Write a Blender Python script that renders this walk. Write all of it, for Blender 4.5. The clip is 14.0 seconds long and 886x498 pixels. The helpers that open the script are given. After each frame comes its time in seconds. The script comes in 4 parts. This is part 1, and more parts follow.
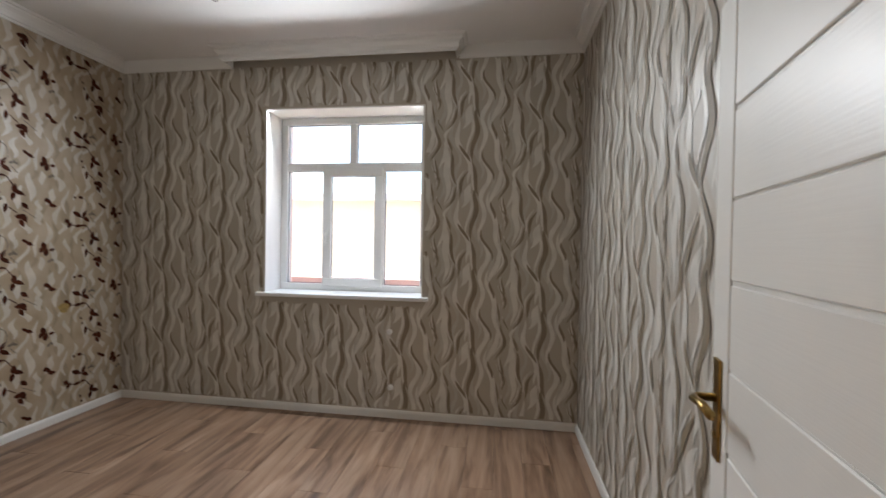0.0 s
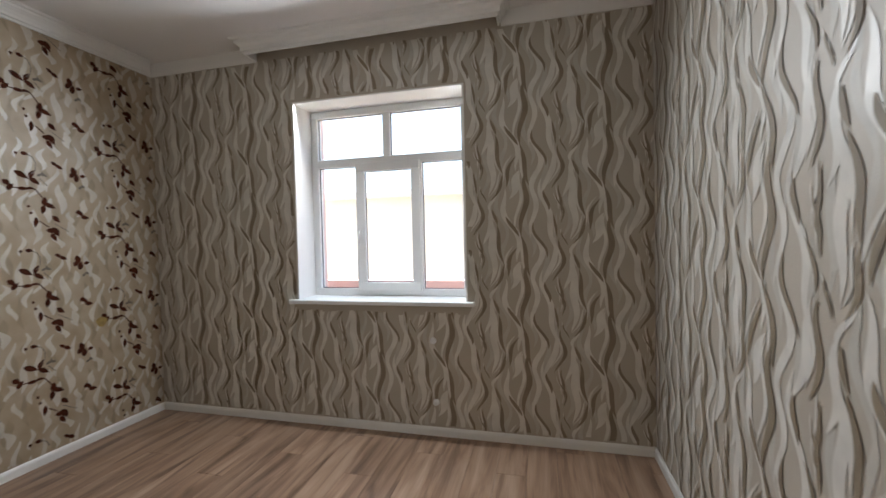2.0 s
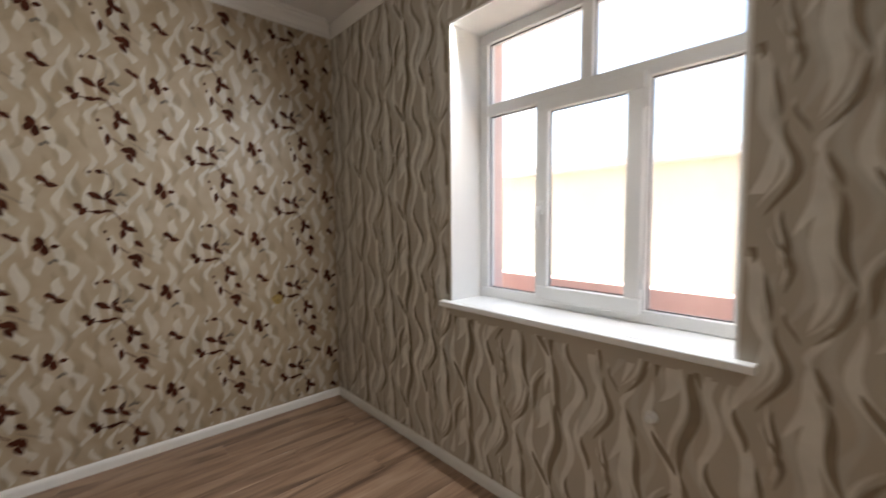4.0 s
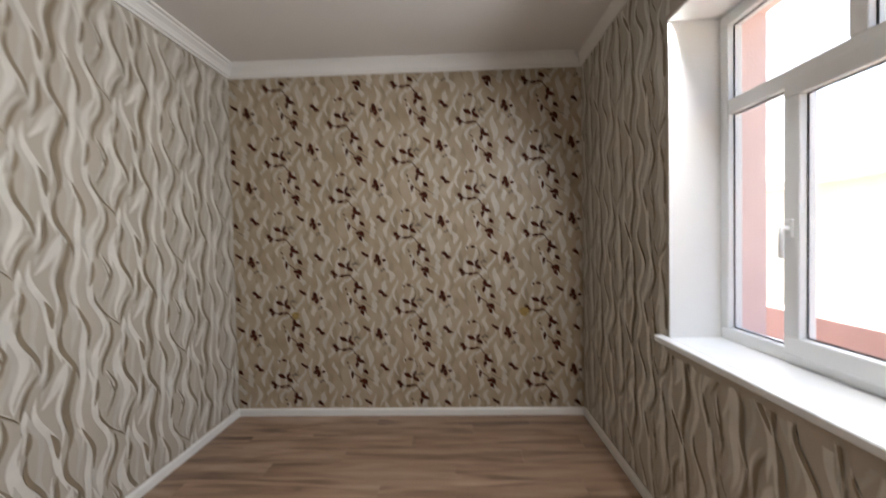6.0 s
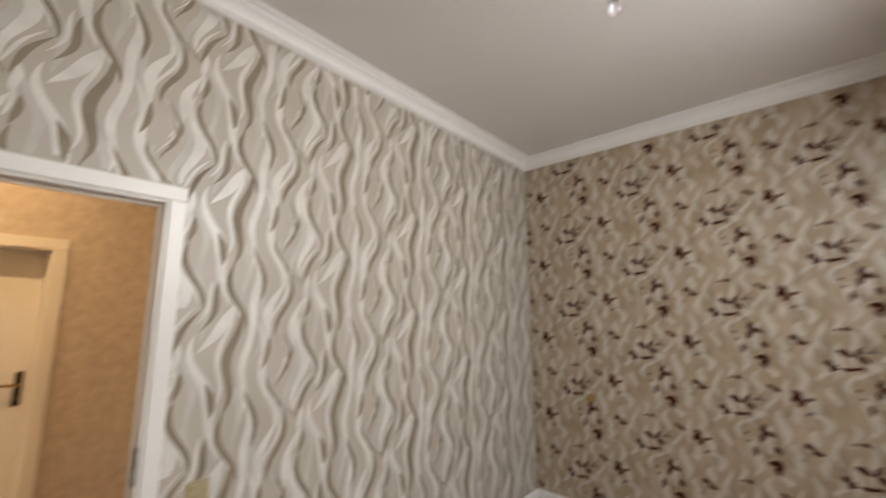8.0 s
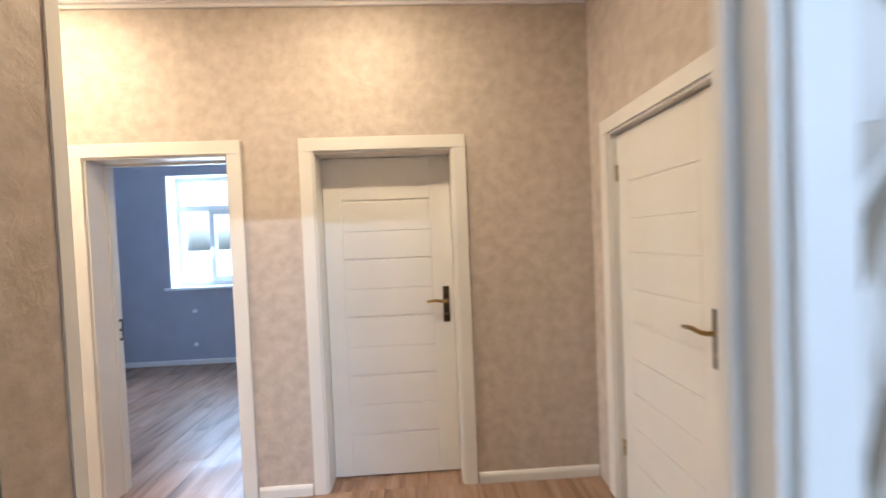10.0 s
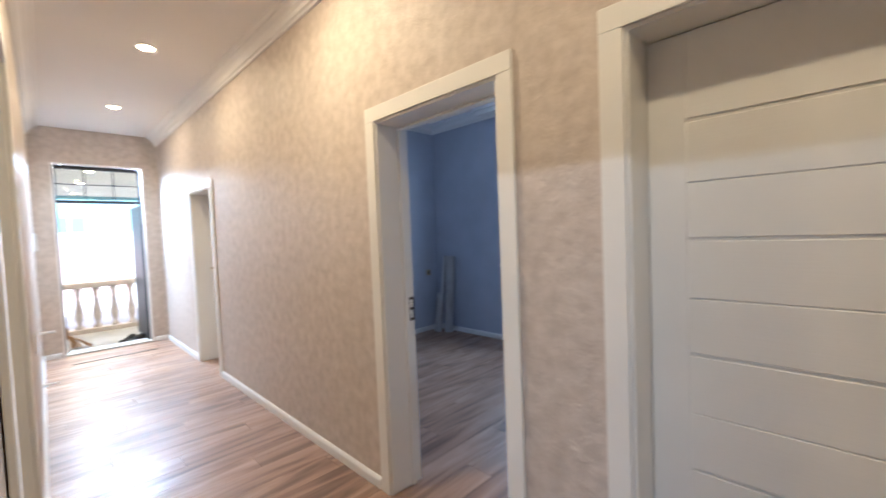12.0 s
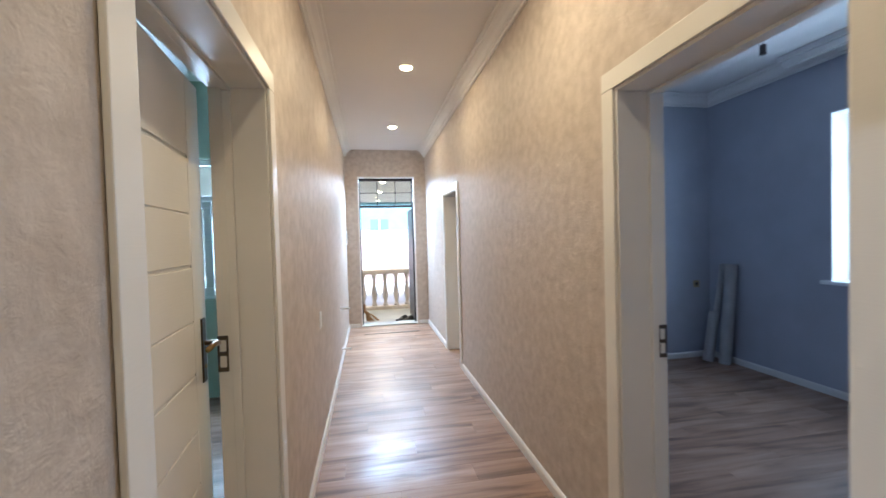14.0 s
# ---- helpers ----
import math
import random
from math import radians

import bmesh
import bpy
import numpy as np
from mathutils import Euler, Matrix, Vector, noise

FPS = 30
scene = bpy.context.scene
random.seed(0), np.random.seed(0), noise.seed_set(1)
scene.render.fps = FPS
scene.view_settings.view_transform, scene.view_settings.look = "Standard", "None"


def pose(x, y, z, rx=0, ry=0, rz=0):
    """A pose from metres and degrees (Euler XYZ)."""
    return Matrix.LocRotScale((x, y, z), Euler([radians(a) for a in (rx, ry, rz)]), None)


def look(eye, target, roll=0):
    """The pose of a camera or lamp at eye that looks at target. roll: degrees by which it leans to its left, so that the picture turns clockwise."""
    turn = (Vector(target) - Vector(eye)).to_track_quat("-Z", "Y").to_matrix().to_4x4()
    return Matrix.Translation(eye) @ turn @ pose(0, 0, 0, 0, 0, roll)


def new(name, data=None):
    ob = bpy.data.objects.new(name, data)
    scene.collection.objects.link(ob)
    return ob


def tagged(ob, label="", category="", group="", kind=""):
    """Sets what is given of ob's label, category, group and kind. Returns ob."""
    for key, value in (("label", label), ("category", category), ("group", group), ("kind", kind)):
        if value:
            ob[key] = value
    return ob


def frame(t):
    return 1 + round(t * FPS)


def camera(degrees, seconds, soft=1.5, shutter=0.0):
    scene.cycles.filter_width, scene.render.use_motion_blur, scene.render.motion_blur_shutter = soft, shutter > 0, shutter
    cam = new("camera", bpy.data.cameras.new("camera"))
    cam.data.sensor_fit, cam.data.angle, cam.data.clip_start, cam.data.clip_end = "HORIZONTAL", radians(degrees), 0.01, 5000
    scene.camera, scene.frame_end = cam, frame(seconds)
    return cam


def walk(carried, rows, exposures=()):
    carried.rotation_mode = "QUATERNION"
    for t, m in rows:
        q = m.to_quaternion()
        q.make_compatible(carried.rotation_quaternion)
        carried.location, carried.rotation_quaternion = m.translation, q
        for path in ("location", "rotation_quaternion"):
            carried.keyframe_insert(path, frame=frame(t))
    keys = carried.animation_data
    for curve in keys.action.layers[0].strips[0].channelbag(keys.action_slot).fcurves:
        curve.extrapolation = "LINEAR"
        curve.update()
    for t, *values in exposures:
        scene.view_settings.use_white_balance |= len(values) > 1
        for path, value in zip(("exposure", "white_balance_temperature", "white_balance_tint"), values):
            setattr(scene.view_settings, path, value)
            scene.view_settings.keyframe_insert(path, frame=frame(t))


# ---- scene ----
cam = camera(95.4, 14.0, shutter=0.5)
PATH = [
    (0, (3.463, -3.313, 1.471), (3.192, -1.332, 1.449), 1.0),
    (0.5, (3.406, -3.319, 1.51), (3.003, -1.36, 1.517), -0.1),
    (1, (3.374, -3.283, 1.525), (2.906, -1.339, 1.537), -0.6),
    (1.5, (3.393, -3.155, 1.54), (2.902, -1.216, 1.545), -0.9),
    (2, (3.382, -2.936, 1.504), (2.904, -0.994, 1.45), -1.3),
    (2.2, (3.372, -2.805, 1.511), (2.892, -0.864, 1.541), -1.4),
    (4.3, (3.089, -1.494, 1.504), (1.445, -0.389, 1.228), -0.3),
    (4.5, (3.057, -1.408, 1.495), (1.327, -0.48, 1.117), -0.4),
    (5, (3.11, -1.289, 1.49), (1.245, -0.766, 0.991), -0.5),
    (5.5, (3.368, -1.175, 1.49), (1.407, -0.988, 1.141), -1.0),
    (6, (3.524, -1.077, 1.56), (1.526, -1.153, 1.507), -1.2),
    (6.5, (3.533, -0.887, 1.577), (1.585, -1.259, 1.836), -1.2),
    (7, (3.557, -0.787, 1.614), (1.723, -1.423, 2.094), -0.9),
    (7.5, (3.52, -0.884, 1.607), (1.815, -1.778, 2.148), -0.6),
    (8, (3.455, -1.158, 1.572), (1.968, -2.454, 1.901), -0.3),
    (8.5, (3.357, -1.536, 1.499), (2.252, -3.2, 1.601), -0.5),
    (8.7, (3.313, -1.678, 1.512), (2.373, -3.442, 1.571), -0.9),
    (10.8, (3.404, -3.269, 1.512), (3.866, -5.214, 1.448), -2.2),
    (11, (3.428, -3.385, 1.508), (4.063, -5.28, 1.436), -2.2),
    (11.5, (3.398, -3.646, 1.491), (4.462, -5.338, 1.415), -2.0),
    (12, (3.486, -3.832, 1.452), (4.902, -5.242, 1.37), -2.3),
    (12.5, (3.627, -3.954, 1.48), (5.295, -5.055, 1.413), -2.6),
    (13, (3.674, -3.998, 1.49), (5.513, -4.783, 1.442), -2.6),
    (13.5, (3.678, -4.11, 1.482), (5.603, -4.653, 1.443), -2.2),
    (14, (3.789, -4.141, 1.468), (5.756, -4.501, 1.42), -1.6),
]
walk(cam, [(t, look(eye, target, roll)) for t, eye, target, roll in PATH],
     exposures=[(0.0, 3.1, 6600, 13), (0.6, 3.15, 6500, 12), (2.2, 3.1, 6500, 12), (4.3, 3.05, 7200, 15), (6.2, 3.1, 6900, 15), (7.6, 3.15, 7400, 17),
                (8.5, 3.4, 6800, 15), (10.6, 3.65, 4600, 9), (11.0, 3.55, 4550, 9), (11.5, 3.25, 4550, 8), (12.0, 3.0, 4850, 8), (12.5, 2.75, 4850, 8), (13.0, 2.6, 4800, 8), (14.0, 2.55, 4850, 6)])

# ---- world and light ----
SUN_EL, SUN_ROT = radians(48), radians(270)
world = bpy.data.worlds.new("sky")
scene.world = world
world.use_nodes = True
wn = world.node_tree
sky = wn.nodes.new("ShaderNodeTexSky")
sky.sky_type, sky.sun_disc, sky.sun_elevation, sky.sun_rotation = "NISHITA", False, SUN_EL, SUN_ROT
sky.dust_density = 4.0
wn.links.new(sky.outputs[0], wn.nodes["Background"].inputs[0])
wn.nodes["Background"].inputs[1].default_value = 0.09

sun = new("sun", bpy.data.lights.new("sun", "SUN"))
sun.data.energy, sun.data.angle, sun.data.color = 1.2, radians(12), (1.0, 0.96, 0.9)
sun.matrix_world = Matrix.Rotation(math.pi - SUN_ROT, 4, "Z") @ Matrix.Rotation(radians(90) - SUN_EL, 4, "X")

SPOTS = [(3.68, -4.38), (5.53, -4.52), (7.46, -4.52), (9.39, -4.51)]
CORR_CEIL = 3.03
# fill lamps added in place of sky light, in three windows and the entrance head
for nm, w, h, watts, m in (("daylight_fill_1", 1.38, 0.05, 6.5, pose(2.13, 0.02, 2.596, 90 - 32, 0, 180)), ("daylight_fill_2", 1.38, 1.40, 8.5, pose(5.93, -8.39, 1.74, 90, 0, 0)),
                           ("daylight_fill_3", 0.84, 1.3, 18.0, pose(8.19, -2.475, 1.62, 90, 0, 90)), ("daylight_fill_4", 0.9, 0.04, 9.5, pose(10.86, -4.46, 2.53, 90 - 60, 0, 90))):
    lamp = new(nm, bpy.data.lights.new(nm, "AREA"))
    lamp.data.shape, lamp.data.size, lamp.data.size_y, lamp.data.energy, lamp.data.color = "RECTANGLE", w, h, watts, (0.86, 0.94, 1.0)
    lamp.data.spread = radians(180 if h > 0.1 else 160 if w > 1 else 110)
    lamp.matrix_world = m @ Matrix.Identity(4)
for sx, sy in SPOTS:
    lamp = new("downlight_lamp", bpy.data.lights.new("downlight_lamp", "AREA"))
    lamp.data.shape, lamp.data.size, lamp.data.energy, lamp.data.color = "DISK", 0.09, 3.3, (1.0, 0.68, 0.34)
    lamp.data.spread = radians(178)
    lamp.data.energy *= 0.6 if sx < 4 else 1.0 if sx < 7 else 0.6
    lamp.matrix_world = pose(sx, sy, CORR_CEIL - 0.022)
PORCH = [(12.23, -4.46), (13.88, -4.44), (15.97, -4.44)]
PORCH_CEIL = 2.68
for sx, sy in PORCH:
    lamp = new("veranda_lamp", bpy.data.lights.new("veranda_lamp", "AREA"))
    lamp.data.shape, lamp.data.size, lamp.data.energy, lamp.data.color = "DISK", 0.1, 6.0, (1.0, 0.68, 0.34)
    lamp.matrix_world = pose(sx, sy, PORCH_CEIL - 0.022)


# ---- materials ----
def material(name, colour, rough=0.6, metal=0.0, vary=0.0, scale=5.0, bump=0.0, bump_scale=60.0, second=None, spec=0.5, object_vary=0.0):
    m = bpy.data.materials.new(name)
    m.use_nodes = True
    nt = m.node_tree
    b = nt.nodes["Principled BSDF"]
    b.inputs["Roughness"].default_value = rough
    b.inputs["Metallic"].default_value = metal
    b.inputs["Specular IOR Level"].default_value = spec
    co = nt.nodes.new("ShaderNodeTexCoord")
    b.inputs["Base Color"].default_value = (*colour, 1)
    if vary or second:
        n = nt.nodes.new("ShaderNodeTexNoise")
        n.inputs["Scale"].default_value, n.inputs["Detail"].default_value = scale, 6
        nt.links.new(co.outputs["Object"], n.inputs["Vector"])
        r = nt.nodes.new("ShaderNodeValToRGB")
        r.color_ramp.elements[0].position, r.color_ramp.elements[1].position = 0.32, 0.68
        lo = second or [c * (1 - vary) for c in colour]
        r.color_ramp.elements[0].color, r.color_ramp.elements[1].color = (*lo, 1), (*colour, 1)
        nt.links.new(n.outputs[0], r.inputs[0])
        nt.links.new(r.outputs[0], b.inputs["Base Color"])
    if bump:
        n2 = nt.nodes.new("ShaderNodeTexNoise")
        n2.inputs["Scale"].default_value, n2.inputs["Detail"].default_value = bump_scale, 5
        nt.links.new(co.outputs["Object"], n2.inputs["Vector"])
        bp = nt.nodes.new("ShaderNodeBump")
        bp.inputs["Strength"].default_value, bp.inputs["Distance"].default_value = bump, 0.01
        nt.links.new(n2.outputs[0], bp.inputs["Height"])
        nt.links.new(bp.outputs[0], b.inputs["Normal"])
    return m


def grained(m, x, y, z):
    """Stretches a material's fine relief along one axis, like pressed wood grain."""
    nt = m.node_tree
    mp = nt.nodes.new("ShaderNodeMapping")
    mp.inputs["Scale"].default_value = (x, y, z)
    nt.links.new(nt.nodes["Texture Coordinate"].outputs["Object"], mp.inputs["Vector"])
    for link in list(nt.links):
        if link.to_node.bl_idname == "ShaderNodeBump" and link.to_socket.name == "Height":
            nt.links.new(mp.outputs[0], link.from_node.inputs["Vector"])
    return m


def plaster_paper():
    """Beige embossed wallpaper: crumpled relief, mottled tone, a few shiny flakes."""
    m = material("embossed_beige_paper", (0.60, 0.53, 0.46), 0.55, second=(0.475, 0.41, 0.345), scale=15.0)
    nt = m.node_tree
    b = nt.nodes["Principled BSDF"]
    co = nt.nodes["Texture Coordinate"]
    n = nt.nodes.new("ShaderNodeTexNoise")
    n.inputs["Scale"].default_value, n.inputs["Detail"].default_value, n.inputs["Distortion"].default_value = 17, 10, 0.3
    nt.links.new(co.outputs["Object"], n.inputs["Vector"])
    n.inputs["Roughness"].default_value = 0.68
    bp = nt.nodes.new("ShaderNodeBump")
    bp.inputs["Strength"].default_value, bp.inputs["Distance"].default_value = 0.42, 0.014
    nt.links.new(n.outputs[0], bp.inputs["Height"])
    nt.links.new(bp.outputs[0], b.inputs["Normal"])
    v = nt.nodes.new("ShaderNodeTexNoise")
    v.inputs["Scale"].default_value = 170
    nt.links.new(co.outputs["Object"], v.inputs["Vector"])
    r = nt.nodes.new("ShaderNodeMapRange")
    r.inputs["From Min"].default_value, r.inputs["From Max"].default_value = 0.62, 0.75
    r.inputs["To Min"].default_value, r.inputs["To Max"].default_value = 0.55, 0.18
    nt.links.new(v.outputs[0], r.inputs["Value"])
    nt.links.new(r.outputs[0], b.inputs["Roughness"])
    return m


def floor_wood():
    """Brown oak laminate, grain along y, tone varying from plank to plank."""
    m = bpy.data.materials.new("oak_laminate")
    m.use_nodes = True
    nt = m.node_tree
    b = nt.nodes["Principled BSDF"]
    geo = nt.nodes.new("ShaderNodeNewGeometry")
    info = nt.nodes.new("ShaderNodeObjectInfo")
    mp = nt.nodes.new("ShaderNodeMapping")
    mp.inputs["Scale"].default_value = (7.0, 0.75, 1.0)
    add = nt.nodes.new("ShaderNodeVectorMath")
    mul = nt.nodes.new("ShaderNodeMath")
    mul.operation, mul.inputs[1].default_value = "MULTIPLY", 3.0
    nt.links.new(info.outputs["Random"], mul.inputs[0])
    nt.links.new(geo.outputs["Position"], add.inputs[0])
    nt.links.new(mul.outputs[0], add.inputs[1])
    nt.links.new(add.outputs[0], mp.inputs["Vector"])
    n = nt.nodes.new("ShaderNodeTexNoise")
    n.inputs["Scale"].default_value, n.inputs["Detail"].default_value, n.inputs["Distortion"].default_value = 1.6, 7, 0.8
    nt.links.new(mp.outputs[0], n.inputs["Vector"])
    r = nt.nodes.new("ShaderNodeValToRGB")
    e = r.color_ramp.elements
    e[0].position, e[0].color = 0.31, (0.145, 0.083, 0.053, 1)
    e[1].position, e[1].color = 0.68, (0.47, 0.325, 0.23, 1)
    k = e.new(0.5)
    k.color = (0.35, 0.22, 0.145, 1)
    nt.links.new(n.outputs[0], r.inputs[0])
    mp2 = nt.nodes.new("ShaderNodeMapping")
    mp2.inputs["Scale"].default_value = (120.0, 4.0, 1.0)
    nt.links.new(add.outputs[0], mp2.inputs["Vector"])
    f = nt.nodes.new("ShaderNodeTexNoise")
    f.inputs["Scale"].default_value = 1.0
    nt.links.new(mp2.outputs[0], f.inputs["Vector"])
    hsv = nt.nodes.new("ShaderNodeHueSaturation")
    mr = nt.nodes.new("ShaderNodeMapRange")
    mr.inputs["To Min"].default_value, mr.inputs["To Max"].default_value = 0.93, 1.06
    nt.links.new(info.outputs["Random"], mr.inputs["Value"])
    nt.links.new(mr.outputs[0], hsv.inputs["Value"])
    nt.links.new(r.outputs[0], hsv.inputs["Color"])
    mix = nt.nodes.new("ShaderNodeMix")
    mix.data_type, mix.blend_type = "RGBA", "MULTIPLY"
    mix.inputs[0].default_value = 0.35
    nt.links.new(hsv.outputs[0], mix.inputs[6])
    nt.links.new(f.outputs[0], mix.inputs[7])
    nt.links.new(mix.outputs[2], b.inputs["Base Color"])
    mist = nt.nodes.new("ShaderNodeTexNoise")
    mist.inputs["Scale"].default_value, mist.inputs["Detail"].default_value = 3.2, 5
    nt.links.new(geo.outputs["Position"], mist.inputs["Vector"])
    dull = nt.nodes.new("ShaderNodeMapRange")
    dull.inputs["From Min"].default_value, dull.inputs["From Max"].default_value = 0.35, 0.65
    dull.inputs["To Min"].default_value, dull.inputs["To Max"].default_value = 0.30, 0.48
    nt.links.new(mist.outputs[0], dull.inputs["Value"])
    nt.links.new(dull.outputs[0], b.inputs["Roughness"])
    bp = nt.nodes.new("ShaderNodeBump")
    bp.inputs["Strength"].default_value, bp.inputs["Distance"].default_value = 0.12, 0.004
    nt.links.new(f.outputs[0], bp.inputs["Height"])
    nt.links.new(bp.outputs[0], b.inputs["Normal"])
    return m


def glass(name, tint=(1, 1, 1), gloss=0.05):
    m = bpy.data.materials.new(name)
    m.use_nodes = True
    nt = m.node_tree
    nt.nodes.remove(nt.nodes["Principled BSDF"])
    tr, gl, mx = (nt.nodes.new("ShaderNode" + k) for k in ("BsdfTransparent", "BsdfGlossy", "MixShader"))
    tr.inputs[0].default_value = (*tint, 1)
    gl.inputs["Roughness"].default_value = 0.01
    mx.inputs[0].default_value = gloss
    nt.links.new(tr.outputs[0], mx.inputs[1])
    nt.links.new(gl.outputs[0], mx.inputs[2])
    nt.links.new(mx.outputs[0], nt.nodes["Material Output"].inputs[0])
    return m


def glow(name, colour, strength):
    m = bpy.data.materials.new(name)
    m.use_nodes = True
    b = m.node_tree.nodes["Principled BSDF"]
    b.inputs["Emission Color"].default_value = (*colour, 1)
    b.inputs["Emission Strength"].default_value = strength
    return m


M_WAVE = material("taupe_wave_paper", (0.465, 0.415, 0.345), 0.42, vary=0.10, scale=3.0, bump=0.18, bump_scale=240)
M_WAVE_L = material("pale_wave_ink", (0.70, 0.67, 0.61), 0.32, vary=0.16, scale=9.0, bump=0.12, bump_scale=240)
M_WAVE_M = material("soft_wave_ink", (0.53, 0.50, 0.44), 0.46, vary=0.14, scale=9.0, bump=0.12, bump_scale=240)
M_WAVE_D = material("brown_wave_ink", (0.265, 0.21, 0.145), 0.58, vary=0.22, scale=8.0, bump=0.18, bump_scale=240)
M_FLOR = material("tan_floral_paper", (0.43, 0.345, 0.25), 0.42, second=(0.33, 0.25, 0.16), scale=5.5, bump=0.15, bump_scale=240)
M_FLOR_L = material("cream_flame_ink", (0.565, 0.51, 0.435), 0.40, vary=0.2, scale=9.0)
M_FLOR_T = material("olive_flame_ink", (0.345, 0.27, 0.18), 0.45, vary=0.2, scale=9.0)
M_LEAF = material("brown_leaf_ink", (0.075, 0.020, 0.009), 0.85, spec=0.15, vary=0.5, scale=14.0)
M_BUD = material("grey_bud_ink", (0.16, 0.13, 0.10), 0.6, vary=0.3, scale=20.0)
M_PLASTER = plaster_paper()
M_FLOOR = floor_wood()
M_WHITE = material("white_gypsum", (0.80, 0.79, 0.77), 0.75, vary=0.04, scale=2.0, bump=0.05, bump_scale=90)
M_CEIL = material("white_ceiling_paint", (0.80, 0.785, 0.77), 0.8, vary=0.035, scale=1.2, bump=0.05, bump_scale=60)
M_TRIM = material("white_skirting", (0.76, 0.75, 0.72), 0.4, vary=0.05, scale=6.0)
M_DOOR = material("white_door_paint", (0.77, 0.755, 0.71), 0.36, vary=0.05, scale=3.0, bump=0.05, bump_scale=120)
M_DOOR = grained(M_DOOR, 0.05, 1.0, 1.6)
M_PVC = material("white_window_plastic", (0.80, 0.81, 0.81), 0.28, vary=0.03, scale=4.0)
M_GASKET = material("black_gasket", (0.03, 0.03, 0.03), 0.7)
M_BRASS = material("antique_brass", (0.45, 0.30, 0.11), 0.28, metal=1.0, vary=0.5, scale=40)
M_BRONZE = material("dark_bronze", (0.10, 0.075, 0.05), 0.35, metal=1.0, vary=0.4, scale=40)
M_STEEL = material("steel_strike", (0.10, 0.085, 0.07), 0.35, metal=0.4, vary=0.3, scale=60)
M_BLACK = material("black_metal", (0.012, 0.012, 0.012), 0.45, vary=0.3, scale=30)
M_BLUE = material("blue_grey_paper", (0.42, 0.44, 0.51), 0.55, vary=0.10, scale=3.0, bump=0.18, bump_scale=130)
M_GREEN = material("pale_green_paper", (0.42, 0.52, 0.42), 0.55, vary=0.10, scale=3.0, bump=0.15, bump_scale=130)
M_GLASS = glass("window_glass", (0.93, 0.96, 0.96))
M_BULB = glass("bulb_glass", (0.9, 0.9, 0.9), 0.3)
M_CABLE = material("grey_cable", (0.13, 0.11, 0.10), 0.6)
M_SOCKET = material("bakelite_socket", (0.06, 0.05, 0.045), 0.4, vary=0.3, scale=50)
M_GOLD = material("champagne_plastic", (0.42, 0.34, 0.20), 0.35, vary=0.2, scale=30)
M_STAIN = material("glue_stain", (0.36, 0.24, 0.07), 0.4, vary=0.3, scale=40)
M_ROLL = material("rolled_paper", (0.76, 0.75, 0.74), 0.5, vary=0.12, scale=8.0)
M_PINK = material("pink_render", (0.84, 0.62, 0.57), 0.85, vary=0.12, scale=4.0, bump=0.3, bump_scale=80)
M_CREAM = material("cream_render", (0.78, 0.74, 0.62), 0.85, vary=0.10, scale=2.0, bump=0.3, bump_scale=80)
M_OUTW = material("white_render", (0.80, 0.78, 0.76), 0.85, vary=0.08, scale=2.0, bump=0.3, bump_scale=80)
M_TEAL = material("pale_teal_render", (0.30, 0.50, 0.55), 0.8, vary=0.12, scale=2.0)
M_CONC = material("pale_concrete", (0.55, 0.54, 0.50), 0.85, vary=0.2, scale=2.5, bump=0.3, bump_scale=40)
M_STONE = material("balustrade_plaster", (0.70, 0.62, 0.54), 0.8, vary=0.12, scale=9.0, bump=0.2, bump_scale=90)
M_EARTH = material("dry_ground", (0.52, 0.48, 0.42), 0.95, second=(0.40, 0.37, 0.30), scale=0.8, bump=0.4, bump_scale=20)
M_STRAW = material("broom_straw", (0.48, 0.27, 0.11), 0.8, vary=0.4, scale=60)
M_LENS = glow("lit_downlight", (1.0, 0.66, 0.30), 10.0)
M_DARKWIN = material("dark_window", (0.18, 0.26, 0.30), 0.15)
M_SHOE = material("black_rubber", (0.02, 0.02, 0.022), 0.5, vary=0.3, scale=30)


# ---- building helpers ----
def box(bm, x0, x1, y0, y1, z0, z1):
    c = [(x, y, z) for z in (z0, z1) for y in (y0, y1) for x in (x0, x1)]
    v = [bm.verts.new(p) for p in c]
    for q in ((0, 2, 3, 1), (4, 5, 7, 6), (0, 1, 5, 4), (2, 6, 7, 3), (0, 4, 6, 2), (1, 3, 7, 5)):
        bm.faces.new([v[i] for i in q])
    return v


def rounded(bm, width=0.003, segments=2):
    bmesh.ops.bevel(bm, geom=list(bm.edges), offset=width, segments=segments, affect="EDGES", profile=0.5)


def lathe(bm, profile, x, y, z, n=24, axis="z"):
    """A turned solid from (radius, height) pairs."""
    rings = []
    for r, hgt in profile:
        ring = []
        for i in range(n):
            a = 2 * math.pi * i / n
            p = (r * math.cos(a), r * math.sin(a), hgt)
            if axis == "y":
                p = (p[0], p[2], p[1])
            if axis == "x":
                p = (p[2], p[0], p[1])
            ring.append(bm.verts.new((x + p[0], y + p[1], z + p[2])))
        rings.append(ring)
    for a, b in zip(rings, rings[1:]):
        for i in range(n):
            j = (i + 1) % n
            bm.faces.new((a[i], a[j], b[j], b[i]))
    bm.faces.new(rings[0][::-1])
    bm.faces.new(rings[-1])
    bmesh.ops.recalc_face_normals(bm, faces=bm.faces[:])


